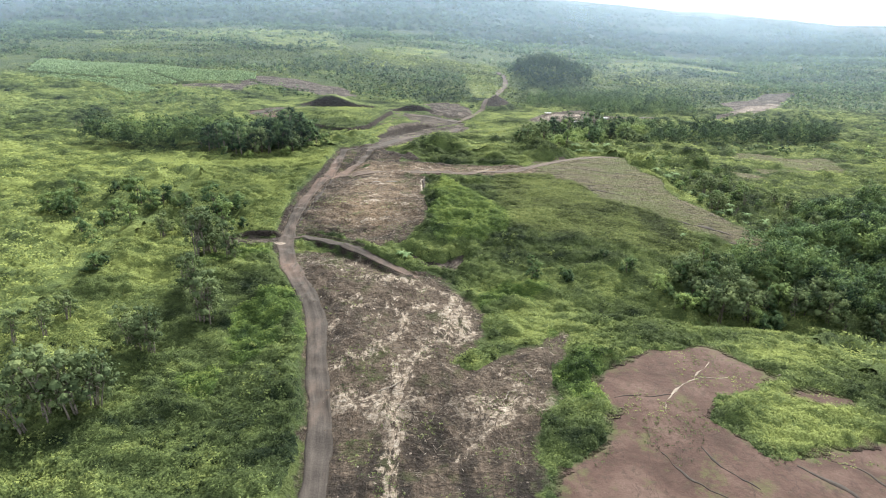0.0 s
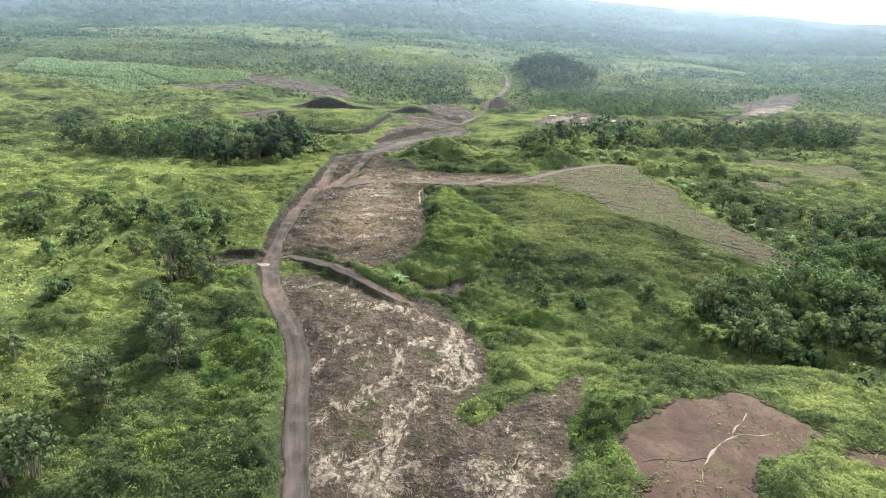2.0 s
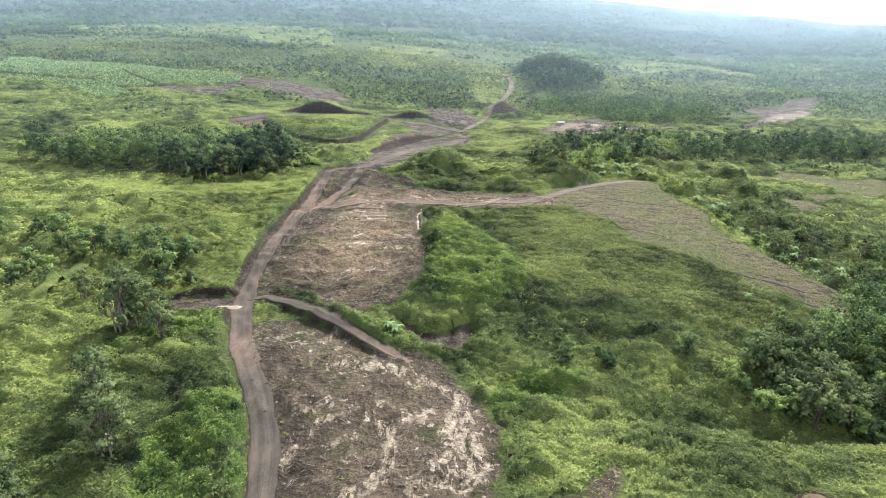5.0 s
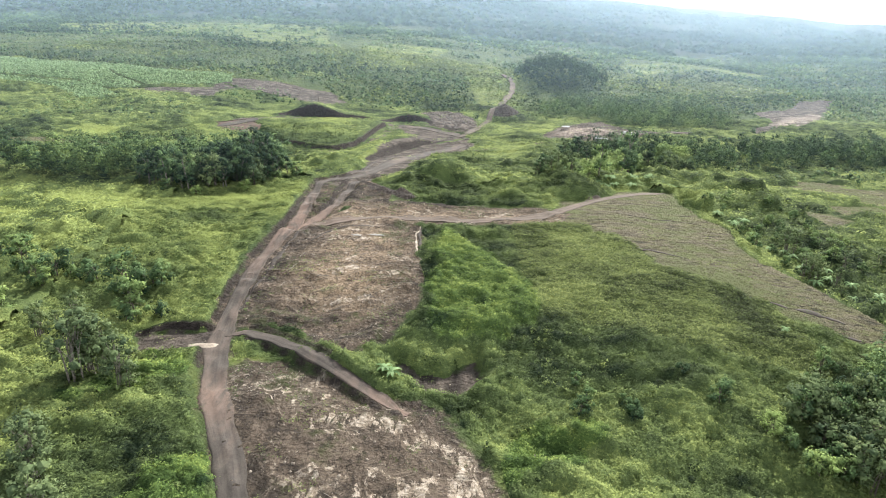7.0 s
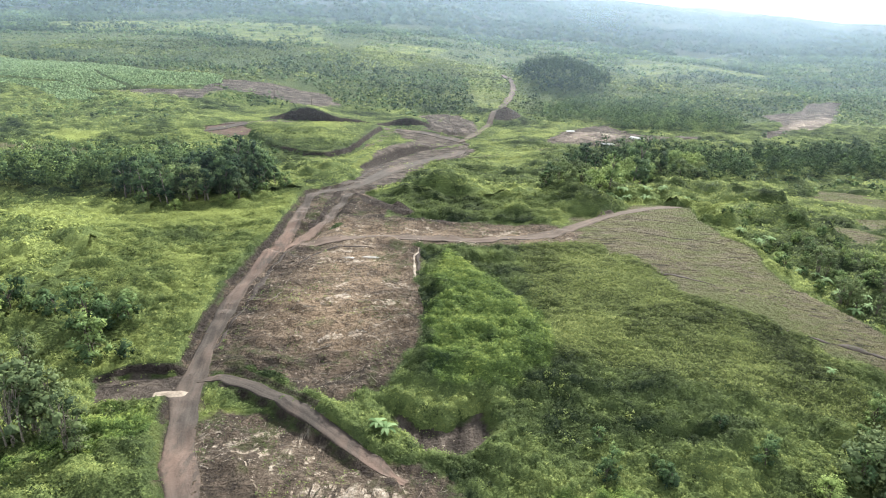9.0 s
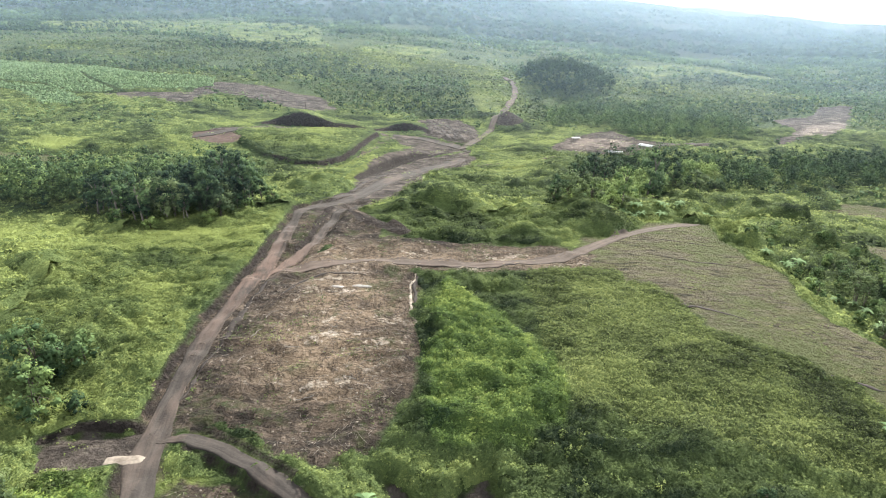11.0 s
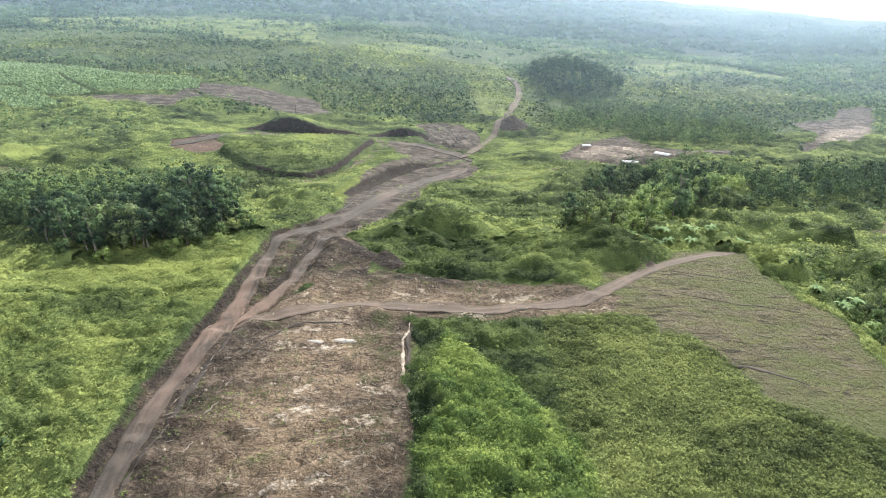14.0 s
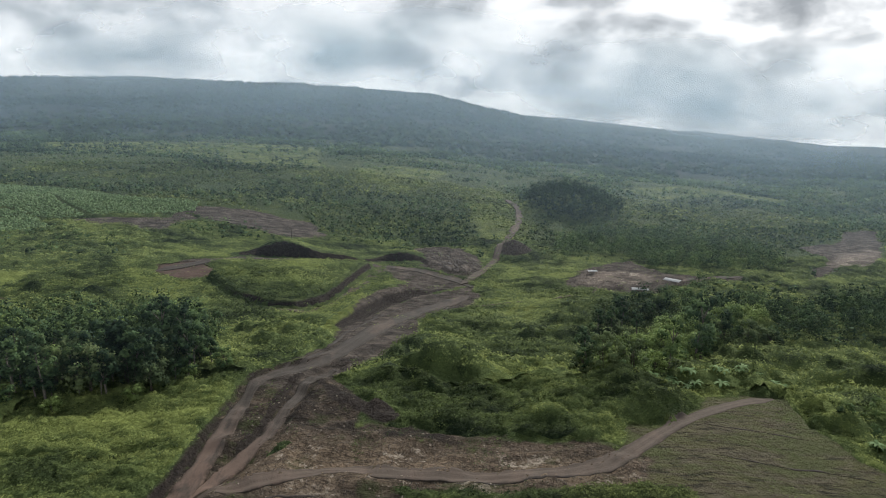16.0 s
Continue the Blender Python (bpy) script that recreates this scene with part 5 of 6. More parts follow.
# single trees and clumps on the western slopes
for px, py, n, wide, kind, s in ((-78, 108, 7, 8, FEATHERY, 1.15), (-70, 128, 5, 7, FEATHERY, 1.05), (-64, 148, 3, 4, FEATHERY, 1.1), (-73, 160, 3, 5, FEATHERY, 0.85),
                                 (-76, 194, 4, 3.5, FEATHERY, 1.1), (-70, 188, 3, 4, FEATHERY, 0.8), (-86, 232, 5, 6, SMALL, 1.25), (-79, 222, 3, 4, SMALL, 1.1),
                                 (-110, 236, 5, 7, SMALL, 1.2), (-130, 250, 5, 8, SMALL, 1.3), (-98, 216, 4, 6, FEATHERY, 0.75), (-118, 222, 4, 7, SMALL, 1.0),
                                 (-82, 321, 1, 1, ROUND, 0.65), (-99, 318, 1, 1, ROUND, 0.55), (-73, 336, 1, 1, ROUND, 0.7), (-112, 322, 2, 4, SMALL, 0.9), (-66, 345, 2, 4, SMALL, 0.8), (-150, 236, 6, 12, SMALL, 1.1), (-104, 180, 3, 9, SMALL, 0.7), (-118, 200, 3, 9, SMALL, 0.8), (-96, 140, 4, 9, FEATHERY, 0.7),
                                 (75, 177, 1, 0.5, ROUND, 0.95), (96, 178, 1, 0.5, ROUND, 0.8), (70, 188, 1, 1, ROUND, 0.6), (112, 182, 2, 6, ROUND, 0.8), (60, 196, 3, 6, SMALL, 0.8), (44, 190, 3, 6, SMALL, 0.7), (88, 204, 4, 8, SMALL, 0.75), (28, 196, 3, 4, SMALL, 0.55)):
    for k in range(n):
        plant_tree(kind, px + wide * r.normal() * 0.6, py + wide * r.normal() * 0.6, r, 1.25 * s)

# trees and bushes far off: forest in folds, open fields between
x, y = scattered(-1100, 1100, 400, 1500, 6.6, r)
keep = (y > 560) | (np.abs(x) > 150)
keep &= (bare_at(x, y) < 0.5) & ~inside(x, y, FARM_UPPER) & ~inside(x, y, FARM_LOWER) & (cover_at("dry", x, y) > 0)
keep &= ~inside(x, y, WOODS_EAST) & ~inside(x, y, HILL_WOOD) & ~inside(x, y, FOREST_WEST) & (line_distance(x, y, ((10, 500), (44, 600), (58, 655), (74, 742), (71, 815)))[0] > 5)
keep &= (area_distance(x, y, MOUND) > 12) & (line_distance(x, y, BIG_CUT)[0] > 25)
thick, open_land = np.full(len(x), 99.0), np.full(len(x), 99.0)
for area in THICK_WOODS:
    thick = np.minimum(thick, area_distance(x, y, area))
for area in OPEN_GROUND:
    open_land = np.minimum(open_land, area_distance(x, y, area))
ragged = 14 * fbm(x, y, 30, 65, 3)
thick, open_land, brown = thick + ragged < 0, open_land + ragged < 0, area_distance(x, y, BROWN_SCRUB) + ragged < 0
density = 0.42 + 1.7 * fbm(x, y, 110, 61, 3) + 1.1 * fbm(x, y, 28, 64, 2) + 0.25 * step(x, 40, 160)
density = np.where(open_land, 0.05 + 0.5 * np.clip(fbm(x, y, 24, 68, 2), 0, 1), np.where(thick, 1.1, np.where(brown, 0.35, density)))
density = np.where(np.hypot(x - DOME[0], (y - DOME[1]) * 0.8) < 54, 1.2, density)
density = np.where((y < 640) & (np.abs(x) < 130), density - 0.12, np.where((x < -60) & (y < 570), density - 0.45, density))
keep &= r.rand(len(x)) < density
x, y, thick, brown = x[keep], y[keep], thick[keep], brown[keep]
size = (1.0 + 2.4 * r.rand(len(x)) ** 2) * (1 + 0.5 * step(y, 700, 1300)) * np.where(thick, 1.5, np.where(brown, 0.7, 1.0)) * (1 + 0.6 * fbm(x, y, 20, 69, 2))
dark = step(-np.hypot(x - DOME[0], (y - DOME[1]) * 0.8), -62, -50)
tone = np.clip(0.37 - 0.10 * (np.abs(x) < 130) * (y < 820) + 0.12 * (x < -60) * (y < 570) + 0.30 * fbm(x, y, 60, 62, 3) - 0.35 * fbm(x, y, 110, 61, 3) + 0.12 * r.normal(size=len(x)) - 0.25 * dark - 0.10 * thick, 0, 1)
tri = leaf_triangles(np.stack([x, y, lie(x, y) + size * 0.9], 1), np.stack([size * 1.15, size * 1.15, size], 1), 10, np.minimum(size * 0.78, 1.5 + 1.2 * step(y, 650, 1100)), r, 0.6, -0.5)
tagged(new("woodland", leaf_mesh("woodland", tri, np.repeat(tone, 10), TREE_LEAF)), "patchwork of distant dark green trees and bushes", "woodland", kind="stuff")
x, y = scattered(-2300, 2300, 1500, 3600, 26, r)
keep = r.rand(len(x)) < 0.55 + 0.8 * fbm(x, y, 300, 63, 3)
x, y = x[keep], y[keep]
size = 6.0 + 6 * r.rand(len(x))
tri = leaf_triangles(np.stack([x, y, lie(x, y) + 2], 1), np.stack([size * 1.5, size * 1.5, size * 0.8], 1), 14, size * 1.2, r, 0.6, -0.3)
# leaf tone near its darkest: the flank's cloud shadow put into the colour
tagged(new("woodland", leaf_mesh("woodland", tri, np.repeat(np.clip(0.02 + 0.06 * r.normal(size=len(x)), 0, 1), 14), TREE_LEAF)), "forest on the volcano's misty flank, toned dark as under cloud shadow", "woodland", kind="stuff")

x, y = scattered(-420, 420, 590, 880, 4.6, r)
keep = (bare_at(x, y) < 0.5) & (cover_at("dry", x, y) > 0) & ~inside(x, y, FARM_UPPER) & ~inside(x, y, FARM_LOWER) & ~inside(x, y, HILL_WOOD) & (fbm(x, y, 40, 66, 2) > -0.35)
x, y = x[keep], y[keep]
size = 0.7 + 0.9 * r.rand(len(x))
tri = leaf_triangles(np.stack([x, y, lie(x, y) + 0.2], 1), np.stack([size * 1.4, size * 1.4, size], 1), 6, size * 1.3, r)
tone = np.clip(0.34 + 0.5 * fbm(x, y, 50, 67, 3) + 0.08 * r.normal(size=len(x)), 0, 1)
tagged(new("bushes", leaf_mesh("bushes", tri, np.repeat(tone, 6), UNDERGROWTH)), "low green scrub on the distant slopes", "bushes", kind="stuff")

# the farm's crop rows
rows_x, rows_y = [], []
for k in range(-40, 90):
    s = np.arange(-140, 260, 1.9)
    rows_x.append(-390 + s * 0.93 + k * 0.36 * 3.0)
    rows_y.append(640 - s * 0.36 + k * 0.93 * 3.0)
x, y = np.concatenate(rows_x), np.concatenate(rows_y)
x, y = x + 0.3 * r.normal(size=len(x)), y + 0.3 * r.normal(size=len(x))
keep = (inside(x, y, FARM_UPPER) | inside(x, y, FARM_LOWER)) & (line_distance(x, y, FARM_SPLIT)[0] > 2.0)
x, y = x[keep], y[keep]
tri = leaf_triangles(np.stack([x, y, lie(x, y) + 1.0], 1), np.full((len(x), 3), 1.0), 7, 1.1, r)
tagged(new("crop_rows", leaf_mesh("crop_rows", tri, np.repeat(np.clip(0.85 + 0.12 * r.normal(size=len(x)), 0, 1), 7), BANANA_LEAF)), "rows of pale green banana plants on a farm field", "crop", kind="stuff")


# banana plants
def banana_plant(seed):
    q = np.random.RandomState(seed)
    ob = new("banana_plant")
    tagged(ob, "banana plant with long arching torn leaves", "banana plant", "banana plants on the slope")
    v, f = tube([(0, 0, -0.3), (0.05, 0, 0.8), (0.1, 0.05, 1.8)], (0.17, 0.14, 0.08), 7)
    part("stem", mesh_of("stem", v, f, BANANA_LEAF, [("tone", np.full(len(v), 0.75)), ("soft", unit(np.array(v) * (1, 1, 0) + (0, 0, 0.05)))], True), ob)
    for k in range(8):
        a, lift, size = 2 * math.pi * (k + 0.4 * q.rand()) / 8, 0.7 + 0.5 * q.rand(), 1.7 + 0.7 * q.rand()
        verts, faces = [], []
        for j in range(6):
            s = j / 5
            reach, z = size * s * (1 - 0.12 * s), 1.75 + size * (lift * s - 0.95 * s * s)
            half = 0.06 + 0.30 * math.sin(math.pi * min(1, s * 0.95 + 0.03)) * (0.85 + 0.3 * q.rand())
            for w, dz in ((-half, 0.10), (0, 0), (half, 0.10)):
                verts.append((reach * math.cos(a) - w * math.sin(a), reach * math.sin(a) + w * math.cos(a), z + dz))
            if j:
                i = 3 * (j - 1)
                faces += [(i, i + 1, i + 4, i + 3), (i + 1, i + 2, i + 5, i + 4)]
        part("leaf", mesh_of("leaf", verts, faces, BANANA_LEAF, [("tone", np.full(len(verts), 0.45 + 0.3 * q.rand())), ("soft", unit(np.array([(0.3 * math.cos(a), 0.3 * math.sin(a), 1.0)] * len(verts))))], True), ob)
    return ob


BANANAS = [banana_plant(500 + k) for k in range(3)]
for k in range(60):
    if k < 26:
        s = r.rand()
        px, py = np.interp(s, (0, 0.5, 1), (48, 75, 104)) + 2 * r.normal(), np.interp(s, (0, 0.5, 1), (340, 346, 349)) + 3 * r.normal()
    elif k < 46:
        s = r.rand()
        px, py = np.interp(s, (0, 0.4, 1), (106, 112, 132)) + 3 * r.normal() + 3, np.interp(s, (0, 0.4, 1), (322, 285, 240)) + 4 * r.normal()
    elif k < 58:
        px, py = 112 + 10 * r.normal(), 200 + 8 * r.normal()
    else:
        px, py = -13 + 2 * r.normal(), 199 + 2 * r.normal()
    s = 0.75 + 0.5 * r.rand()
    copy_thing(BANANAS[k % 3], pose(px, py, float(lie(px, py)) - 0.1, 0, 0, 360 * r.rand()) @ Matrix.Diagonal((s, s, s, 1)))

# clods, stones and split wood on the torn earth
x, y = scattered(-62, 48, 84, 330, 1.5, r)
low = np.minimum(cover_at("bare", x, y), cover_at("works", x, y))
keep = (low < -1) & off_roads(x, y, -0.4) & (r.rand(len(x)) < 0.22 + 0.5 * np.clip(fbm(x, y, 10, 55, 3), 0, 1) + 0.35 * (cover_at("clay", x, y) < 1.5))
x, y = x[keep], y[keep]
base = np.array(((1, 0, 0), (0, 1, 0), (-1, 0, 0), (0, -1, 0), (0, 0, 0.8), (0, 0, -0.6)))
s = 0.10 + 0.34 * r.rand(len(x)) ** 4
v = base[None] * s[:, None, None] * (0.6 + 0.8 * r.rand(len(x), 6, 3))
a = r.rand(len(x)) * 6.28
c, q = np.cos(a)[:, None], np.sin(a)[:, None]
v = np.stack([v[..., 0] * c - v[..., 1] * q, v[..., 0] * q + v[..., 1] * c, v[..., 2]], 2) + np.stack([x, y, lie(x, y) + 0.03], 1)[:, None]
f = np.array(((0, 1, 4), (1, 2, 4), (2, 3, 4), (3, 0, 4), (1, 0, 5), (2, 1, 5), (3, 2, 5), (0, 3, 5)))
tagged(new("clods", mesh_of("clods", v.reshape(-1, 3), (f[None] + 6 * np.arange(len(x))[:, None, None]).reshape(-1, 3), CLOD)), "scattered pale clay clods and stones on bare earth", "stones", kind="stuff")

# mist drifting in front of the volcano
for k, (far, amount, tall) in enumerate(((350, 0.015, 75), (480, 0.035, 85), (640, 0.06, 95), (860, 0.13, 120), (1200, 0.19, 180), (1900, 0.30, 330), (2650, 0.66, 520))):
    n, m = 60, 8
    across = np.linspace(-1.25 * far, 1.25 * far, n)
    bow = far + 40 * np.sin(across / 170.0 + k) - 0.12 * np.abs(across)
    foot = lie(across, bow)
    rise = np.array((0, 0.12, 0.3, 0.5, 0.7, 0.85, 0.95, 1.0))
    v = np.stack([np.tile(across, m), np.tile(bow, m), (foot[None] + 1.0 + rise[:, None] * tall).ravel()], 1)
    fade = np.repeat(np.sin(np.clip(rise * 1.0, 0, 1) * math.pi) ** 0.7, n)
    if k > 5:
        fade = np.repeat(step(rise, 0.0, 0.32) * (1 - step(rise, 0.35, 1.0)), n)
    ob = new("backdrop", mesh_of("backdrop", v, grid_faces(m, n), mist_material("mist", amount, (0.58, 0.70, 0.80, 1) if k > 5 else (0.46, 0.63, 0.80, 1), 4.5 if k > 5 else 0.0), [("rise", fade)], True))
    tagged(ob, "thin bluish mist drifting over distant land", "mist", kind="structure")


# ---- small things ----
def ribbon(name, points, width, mat, label, category, seed, lift=0.04, rough=1.1):
    """A narrow ragged strip laid on the ground: a washed-out runnel or a crack."""
    line = smooth_line(points, 0.7)
    n = len(line)
    line = line + np.stack([fbm(np.arange(n) / 4.0, np.zeros(n), 2.0, seed), fbm(np.arange(n) / 4.0, np.ones(n) * 9, 2.0, seed)], 1) * rough
    along = unit(np.gradient(line, axis=0))
    left = np.stack([-along[:, 1], along[:, 0]], 1)
    half = width / 2 * (0.35 + 0.9 * np.abs(np.sin(np.linspace(0.15, math.pi - 0.15, n)))) * np.maximum(0.12, 0.8 + 1.5 * fbm(np.arange(n) / 2.0, np.ones(n) * 4, 2.0, seed + 2, 3))
    verts = np.zeros((n, 5, 3))
    for k, a in enumerate((-1.15, -1, 0, 1, 1.15)):
        xy = line + left * (half * a)[:, None]
        verts[:, k, :2] = xy
        verts[:, k, 2] = lie(xy[:, 0], xy[:, 1]) + (lift if abs(a) <= 1 else -0.3) + (0.04 if a == 0 else 0)
    ob = new(name, mesh_of(name, verts.reshape(-1, 3), grid_faces(n, 5)[:, ::-1], mat, (), True))
    return tagged(ob, label, category, kind="structure")


for k, (points, width, mat, label) in enumerate((
        (((-8, 289), (-8.5, 282), (-9.5, 272), (-9, 264), (-8, 257), (-6, 252), (-3, 248)), 0.5, CLOD, "pale washed-out runnel beside green weeds"),
        (((-7.2, 289), (-7.6, 280), (-8.4, 270), (-7.8, 262), (-6.6, 256), (-4.6, 251), (-2, 247)), 0.7, DARK_EARTH, "dark eroded crack beside a pale runnel"),
        (((65, 136), (61, 130), (59, 126), (56, 124), (53, 122), (50, 118), (48, 116), (47, 112)), 0.42, CLOD, "pale winding runnel on reddish earth"),
        (((58, 126), (61, 127.5), (64, 127), (67, 128)), 0.25, CLOD, "thin pale side runnel on reddish earth"),
        (((50, 100), (51, 96), (52, 93), (54, 91), (56, 89)), 0.4, DARK_EARTH, "thin dark crack in reddish earth"),
        (((41, 99), (42, 95), (43, 93), (45, 90), (49, 86)), 0.35, DARK_EARTH, "thin dark crack in reddish earth"),
        (((66, 96), (68, 94), (71, 92), (73, 90), (75, 87)), 1.0, DARK_EARTH, "wide dark crack in reddish earth"),
        (((74, 99), (77, 98.5), (79, 97.5), (81, 94), (83, 90)), 0.6, DARK_EARTH, "dark crack beside grass on reddish earth"),
        (((38, 118), (42, 119), (46, 118), (51, 119)), 0.25, DARK_EARTH, "thin dark crack in reddish earth"),
        (((-46, 262), (-42, 272), (-38, 278), (-30, 281), (-22, 280)), 0.7, DARK_EARTH, "dark drainage crack curving across bare earth"),
        (((3, 287), (14, 287), (26, 290), (34, 291)), 0.6, DARK_EARTH, "dark wheel rut along a track"),
        (((58, 271), (64, 268), (72, 265), (78, 262)), 0.9, DARK_EARTH, "dark crack on the dry slope"),
        (((88, 240), (95, 237), (104, 236), (112, 232)), 1.3, DARK_EARTH, "dark slump crack on the dry slope"),
        (((94, 229), (104, 227), (114, 226)), 1.1, DARK_EARTH, "dark slump crack on the dry slope"),
        (((62, 300), (72, 297), (84, 296), (95, 293)), 0.5, DARK_EARTH, "thin dark crack on the dry slope"),
        (((66, 316), (76, 313), (90, 310)), 0.4, DARK_EARTH, "thin dark crack on the dry slope"),
        (((-50, 352), (-42, 372), (-37, 395), (-31, 420), (-22, 448), (-8, 470)), 1.2, DARK_EARTH, "dark wheel rut along the graded road"),
        (((-38, 360), (-28, 384), (-20, 410), (-8, 438), (6, 458)), 1.0, DARK_EARTH, "dark wheel rut along the graded road"),
        (((-16, 580), (0, 566), (12, 548), (22, 540)), 2.0, DARK_EARTH, "dark bench edge on cut terraces"),
        (((-12, 562), (0, 550), (10, 536), (20, 526)), 2.0, DARK_EARTH, "dark bench edge on cut terraces"),
        (((-8, 548), (2, 536), (12, 522)), 1.6, DARK_EARTH, "dark bench edge on cut terraces"),
        (((-56, 224), (-53.5, 240), (-52.5, 256), (-50, 272), (-47.5, 288)), 1.0, DARK_EARTH, "dark eroded edge beside the dirt road"))):
    ribbon("runnel" if mat is CLOD else "crack", points, width, mat, label, "earth", 600 + 7 * k)


def puddle(cx, cy, long, wide, seed, label):
    q = np.random.RandomState(seed)
    n = 28
    a = np.linspace(0, 2 * math.pi, n, endpoint=False)
    rad = 1 + 0.22 * np.sin(2 * a + q.rand() * 6) + 0.14 * np.sin(5 * a + q.rand() * 6)
    z = float(np.mean(lie(cx + long * np.cos(a), cy + wide * np.sin(a)))) + 0.04
    v = [(0, 0, 0.02)] + [(long * r_ * math.cos(t_), wide * r_ * math.sin(t_), 0.0) for r_, t_ in zip(rad, a)]
    v += [(long * 1.05 * r_ * math.cos(t_), wide * 1.05 * r_ * math.sin(t_), -0.6) for r_, t_ in zip(rad, a)]
    f = [(0, 1 + k, 1 + (k + 1) % n) for k in range(n)]
    f += [(1 + k, 1 + n + k, 1 + n + (k + 1) % n) for k in range(n)] + [(1 + k, 1 + n + (k + 1) % n, 1 + (k + 1) % n) for k in range(n)]
    ob = new("puddle", mesh_of("puddle", v, f, PUDDLE))
    ob.location = (cx, cy, z)
    return tagged(ob, label, "puddle")


puddle(-23, 272.5, 2.3, 1.0, 1, "shallow bright puddle on bare earth")
puddle(-29.5, 272, 1.6, 0.8, 2, "small bright puddle on bare earth")


def log(x, y, length, radius, turn, seed, label):
    q = np.random.RandomState(seed)
    m = 7
    pts = [(length * (k / (m - 1) - 0.5), 0.12 * q.normal(), 0.10 * q.normal()) for k in range(m)]
    verts, faces, sides = [], [], 7
    for k, p in enumerate(pts):
        r_ = radius * (1 - 0.45 * k / (m - 1)) * (0.9 + 0.2 * q.rand())
        for s in range(sides):
            a = 2 * math.pi * s / sides
            verts.append((p[0], p[1] + r_ * math.cos(a), p[2] + r_ * math.sin(a)))
            if k:
                i, j = (k - 1) * sides + s, (k - 1) * sides + (s + 1) % sides
                faces.append((i, j, j + sides, i + sides))
    ob = new("log", mesh_of("log", verts, faces, DEAD_WOOD, (), True))
    c, s = math.cos(radians(turn)) * length / 2, math.sin(radians(turn)) * length / 2
    z0, z1 = float(lie(x - c, y - s)), float(lie(x + c, y + s))
    ob.matrix_world = pose(x, y, max((z0 + z1) / 2, float(lie(x, y))) + radius * 0.6, 0, -math.degrees(math.atan2(z1 - z0, length)), turn)
    return tagged(ob, label, "log")


for k, (x, y, length, radius, turn) in enumerate(((16, 181, 5.5, 0.28, 150), (-14, 119, 6.5, 0.22, 28), (-10, 121, 3.5, 0.18, 40), (5, 134, 3.0, 0.2, 20), (-47, 240, 3.2, 0.14, 80),
                                                  (-46, 250, 3.6, 0.15, 62), (-45, 258, 2.6, 0.13, 70), (-36, 244, 3.4, 0.14, 10), (-22, 234, 4.0, 0.15, 170), (-28, 252, 3.0, 0.14, 150),
                                                  (-16, 246, 2.8, 0.13, 35), (20, 128, 3.4, 0.15, 120), (14, 118, 4.2, 0.16, 60), (-30, 228, 3.8, 0.15, 5), (82, 132, 3.0, 0.14, 15))):
    log(x, y, length, radius, turn, 700 + k, "bleached fallen tree trunk lying on torn earth" if radius > 0.17 else "thin bleached branch lying on bare earth")

# brushwood: broken sticks past counting
x, y = scattered(-56, 30, 92, 292, 1.5, r)
verge = line_distance(x, y, MAIN_ROAD)[0]
verge = (verge > 3.4) & (verge < 8) & (y > 222) & (y < 288) & (x > -58)
keep = (cover_at("bare", x, y) < -1.5) & off_roads(x, y, 0.1) & (fbm(x, y, 16, 57, 3) + 0.2 * r.normal(size=len(x)) + 0.2 * verge > 0.36)
x, y = x[keep], y[keep]
size, a = 0.3 + 0.8 * r.rand(len(x)) ** 2, r.rand(len(x)) * math.pi
dx, dy = np.cos(a) * size, np.sin(a) * size
v = []
for s, w in ((-1, 1), (-1, -1), (1, 0.5), (1, -0.5)):
    px, py = x + s * dx - w * 0.04 * np.sin(a), y + s * dy + w * 0.04 * np.cos(a)
    v.append(np.stack([px, py, lie(px, py) + 0.05], 1))
    v.append(np.stack([px, py, lie(px, py) + 0.13], 1))
v = np.stack(v, 1)
f = np.array(((1, 3, 7, 5), (0, 1, 5, 4), (2, 6, 7, 3), (0, 2, 3, 1), (4, 5, 7, 6)))
tagged(new("brushwood", mesh_of("brushwood", v.reshape(-1, 3), (f[None] + 8 * np.arange(len(x))[:, None, None]).reshape(-1, 4), DEAD_WOOD)), "bleached broken sticks scattered on bare earth", "brushwood", kind="stuff")


def slab(x, y, long, wide, turn, label):
    """A rough slab of spilled concrete with a broken outline."""
    q = np.random.RandomState(5)
    n = 18
    a = np.linspace(0, 2 * math.pi, n, endpoint=False)
    rad = (np.abs(np.cos(a)) ** 4 + np.abs(np.sin(a)) ** 4) ** -0.25 * (0.9 + 0.16 * q.rand(n))
    ring = np.stack([long / 2 * rad * np.cos(a), wide / 2 * rad * np.sin(a)], 1)
    v = [(0, 0, 0.12)] + [(p[0] * 0.94, p[1] * 0.94, 0.10) for p in ring] + [(p[0], p[1], 0.04) for p in ring] + [(p[0], p[1], -0.6) for p in ring]
    f = [(0, 1 + k, 1 + (k + 1) % n, 1 + (k + 1) % n) for k in range(n)]
    tri = [(0, 1 + k, 1 + (k + 1) % n) for k in range(n)]
    for lo in (1, 1 + n):
        for k in range(n):
            i, j = lo + k, lo + (k + 1) % n
            tri += [(i, i + n, j + n), (i, j + n, j)]
    ob = new("concrete_slab", mesh_of("concrete_slab", v, tri, CLOD))
    ob.matrix_world = pose(x, y, float(np.max(lie(x + ring[:, 0] * 0.7, y + ring[:, 1] * 0.7))) + 0.08, 0, 0, turn)
    return tagged(ob, label, "slab")


slab(-59.5, 209.6, 7.5, 2.6, 4, "rough pale slab across the road at a junction")


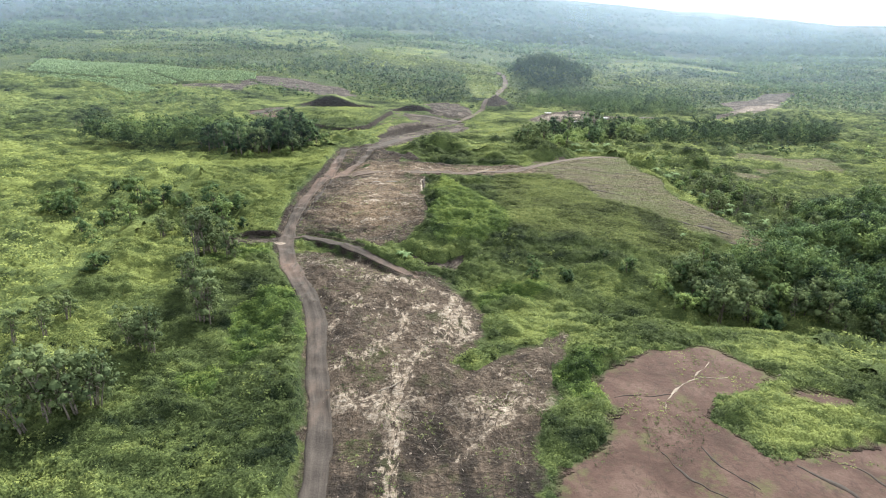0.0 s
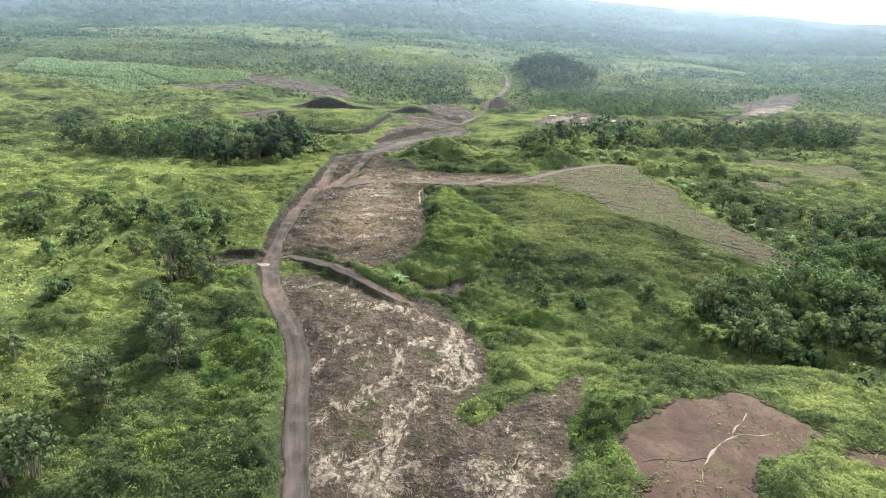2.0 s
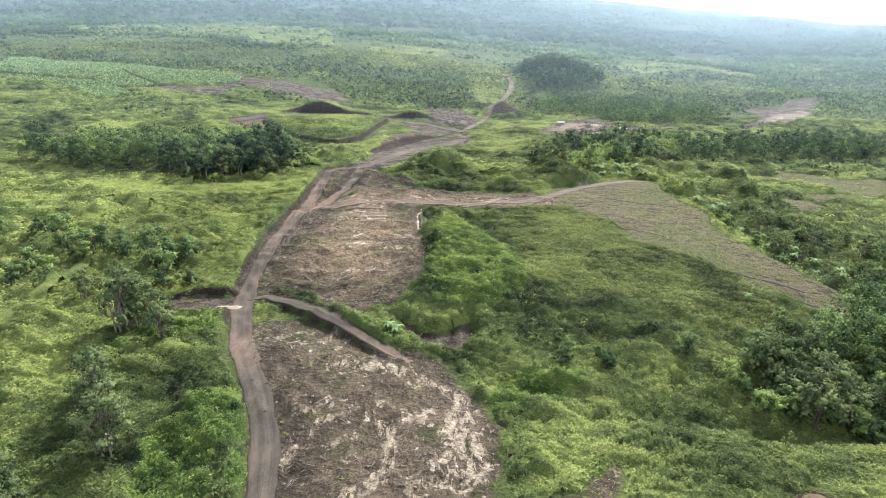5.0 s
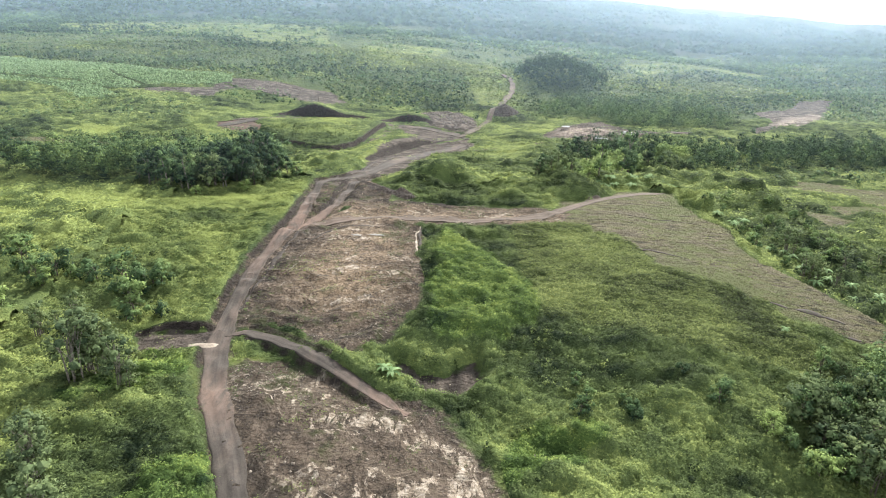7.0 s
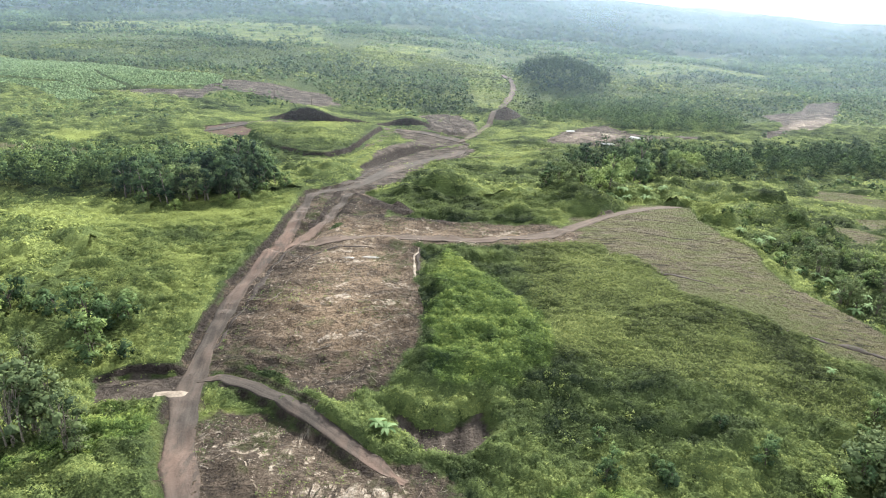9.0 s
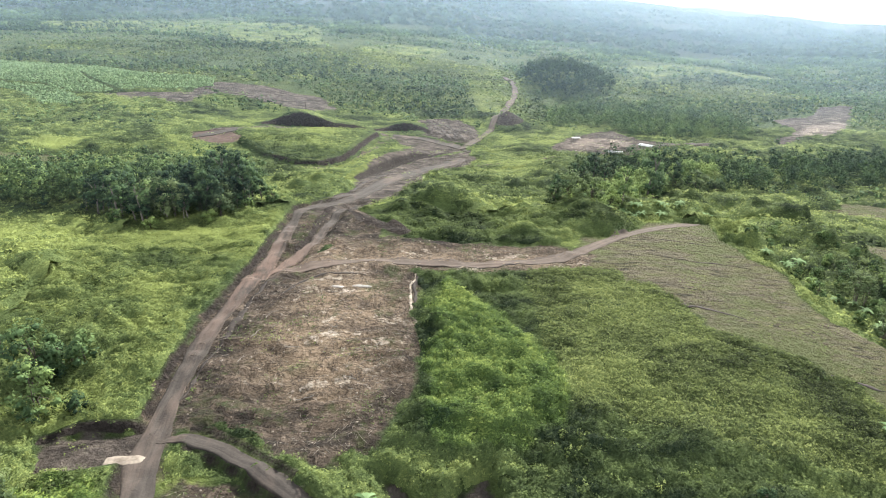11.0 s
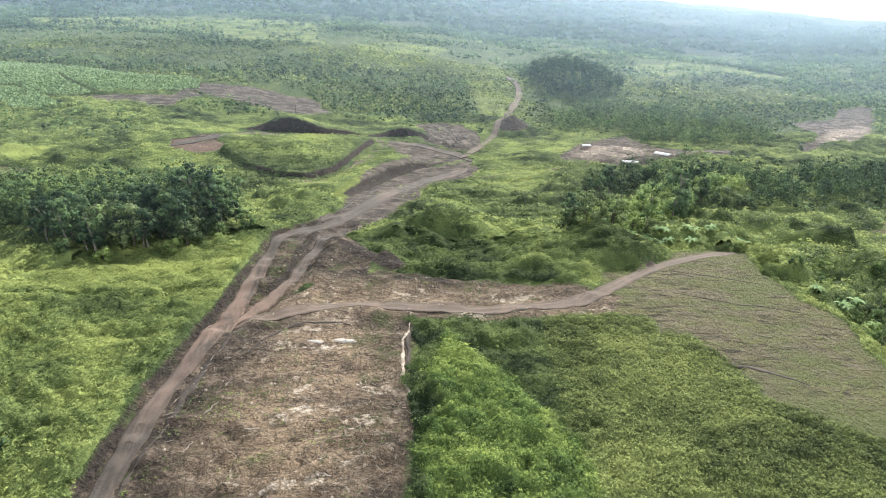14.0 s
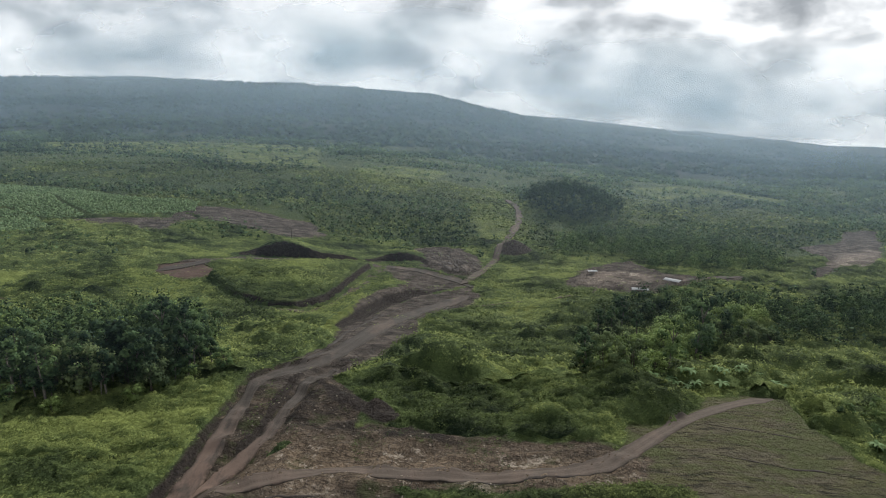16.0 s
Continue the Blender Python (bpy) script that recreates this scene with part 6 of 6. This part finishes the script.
def shed(x, y, long, wide, high, turn, label):
    """An open shed: posts, beams and a pitched roof of ribbed metal sheet."""
    ob = new("shed")
    ob.matrix_world = pose(x, y, float(lie(x, y)) - 0.1, 0, 0, turn)
    tagged(ob, label, "shed", "sheds in the clearing")
    bm = bmesh.new()
    bmesh.ops.create_cube(bm, size=1)
    for v in bm.verts:
        v.co = Vector((v.co.x * 0.16, v.co.y * 0.16, (v.co.z + 0.5) * high))
    post = bpy.data.meshes.new("post")
    bmesh.ops.bevel(bm, geom=bm.edges[:], offset=0.02, segments=1, affect="EDGES")
    bm.to_mesh(post)
    post.materials.append(TIMBER)
    for px in (-0.46, 0, 0.46):
        for py in (-0.46, 0.46):
            part("post", post, ob).location = (px * long, py * wide, 0)
    ribs = int(long / 0.5)
    for s in (-1, 1):
        verts, faces = [], []
        for k in range(2 * ribs + 1):
            xx, dz = (k / (2 * ribs) - 0.5) * long * 1.06, 0.05 * (k % 2)
            for yy, zz in ((0, high + wide * 0.16), (s * wide * 0.56, high - 0.1)):
                verts += [(xx, yy, zz + dz), (xx, yy, zz + dz - 0.04)]
            if k:
                i = 4 * (k - 1)
                faces += [(i, i + 4, i + 6, i + 2), (i + 1, i + 3, i + 7, i + 5), (i + 2, i + 6, i + 7, i + 3)]
        part("roof_sheet", mesh_of("roof_sheet", verts, faces, SHEET_METAL), ob, "ribbed pale metal roof sheet")
    verts, faces = [], []
    for px, py, lx, ly in ((0, -0.46, long, 0.12), (0, 0.46, long, 0.12)):
        i = len(verts)
        verts += [(px + sx * lx / 2, py * wide + sy * ly, high + dz) for sx in (-1, 1) for sy in (-1, 1) for dz in (-0.2, -0.06)]
        faces += [tuple(i + q for q in g) for g in ((0, 1, 3, 2), (4, 6, 7, 5), (0, 4, 5, 1), (2, 3, 7, 6), (1, 5, 7, 3), (0, 2, 6, 4))]
    part("beam", mesh_of("beam", verts, faces, TIMBER), ob)
    return ob


shed(126, 499, 9, 5, 1.9, -50, "long open shed with a pale metal roof in a clearing")
shed(101, 477, 8, 4, 1.8, -12, "low open shed with a pale metal roof in a clearing")
shed(84, 509, 5, 3, 1.8, 5, "small open shed with a pale metal roof in a clearing")


def dead_tree(x, y, high, label):
    q = np.random.RandomState(77)
    ob = new("dead_tree")
    ob.matrix_world = pose(x, y, float(lie(x, y)) - 0.2)
    tagged(ob, label, "tree")
    v, f = tube([(0, 0, 0), (0.1, 0, high * 0.3), (0.0, 0.1, high * 0.7), (0.1, 0.1, high)], (0.5, 0.38, 0.26, 0.08), 8)
    part("trunk", mesh_of("trunk", v, f, BARK, (), True), ob)
    for k in range(9):
        z, a, s = high * (0.45 + 0.06 * k), q.rand() * 6.28, 1.0 + 1.2 * q.rand()
        v, f = tube([(0.05, 0.05, z), (s * 0.6 * math.cos(a), s * 0.6 * math.sin(a), z + 0.5), (s * math.cos(a), s * math.sin(a), z + 0.4)], (0.14, 0.09, 0.03), 5)
        part("branch", mesh_of("branch", v, f, BARK, (), True), ob)
    return ob


dead_tree(-95, 558, 11, "tall bare dark tree trunk with stubby branches")

# the first of each plant was only the pattern for its copies
for ob in [o for kind in (TALL, ROUND, BROAD, SMALL, FEATHERY) for o, _ in kind] + BANANAS:
    for o in (*ob.children_recursive, ob):
        bpy.data.objects.remove(o)
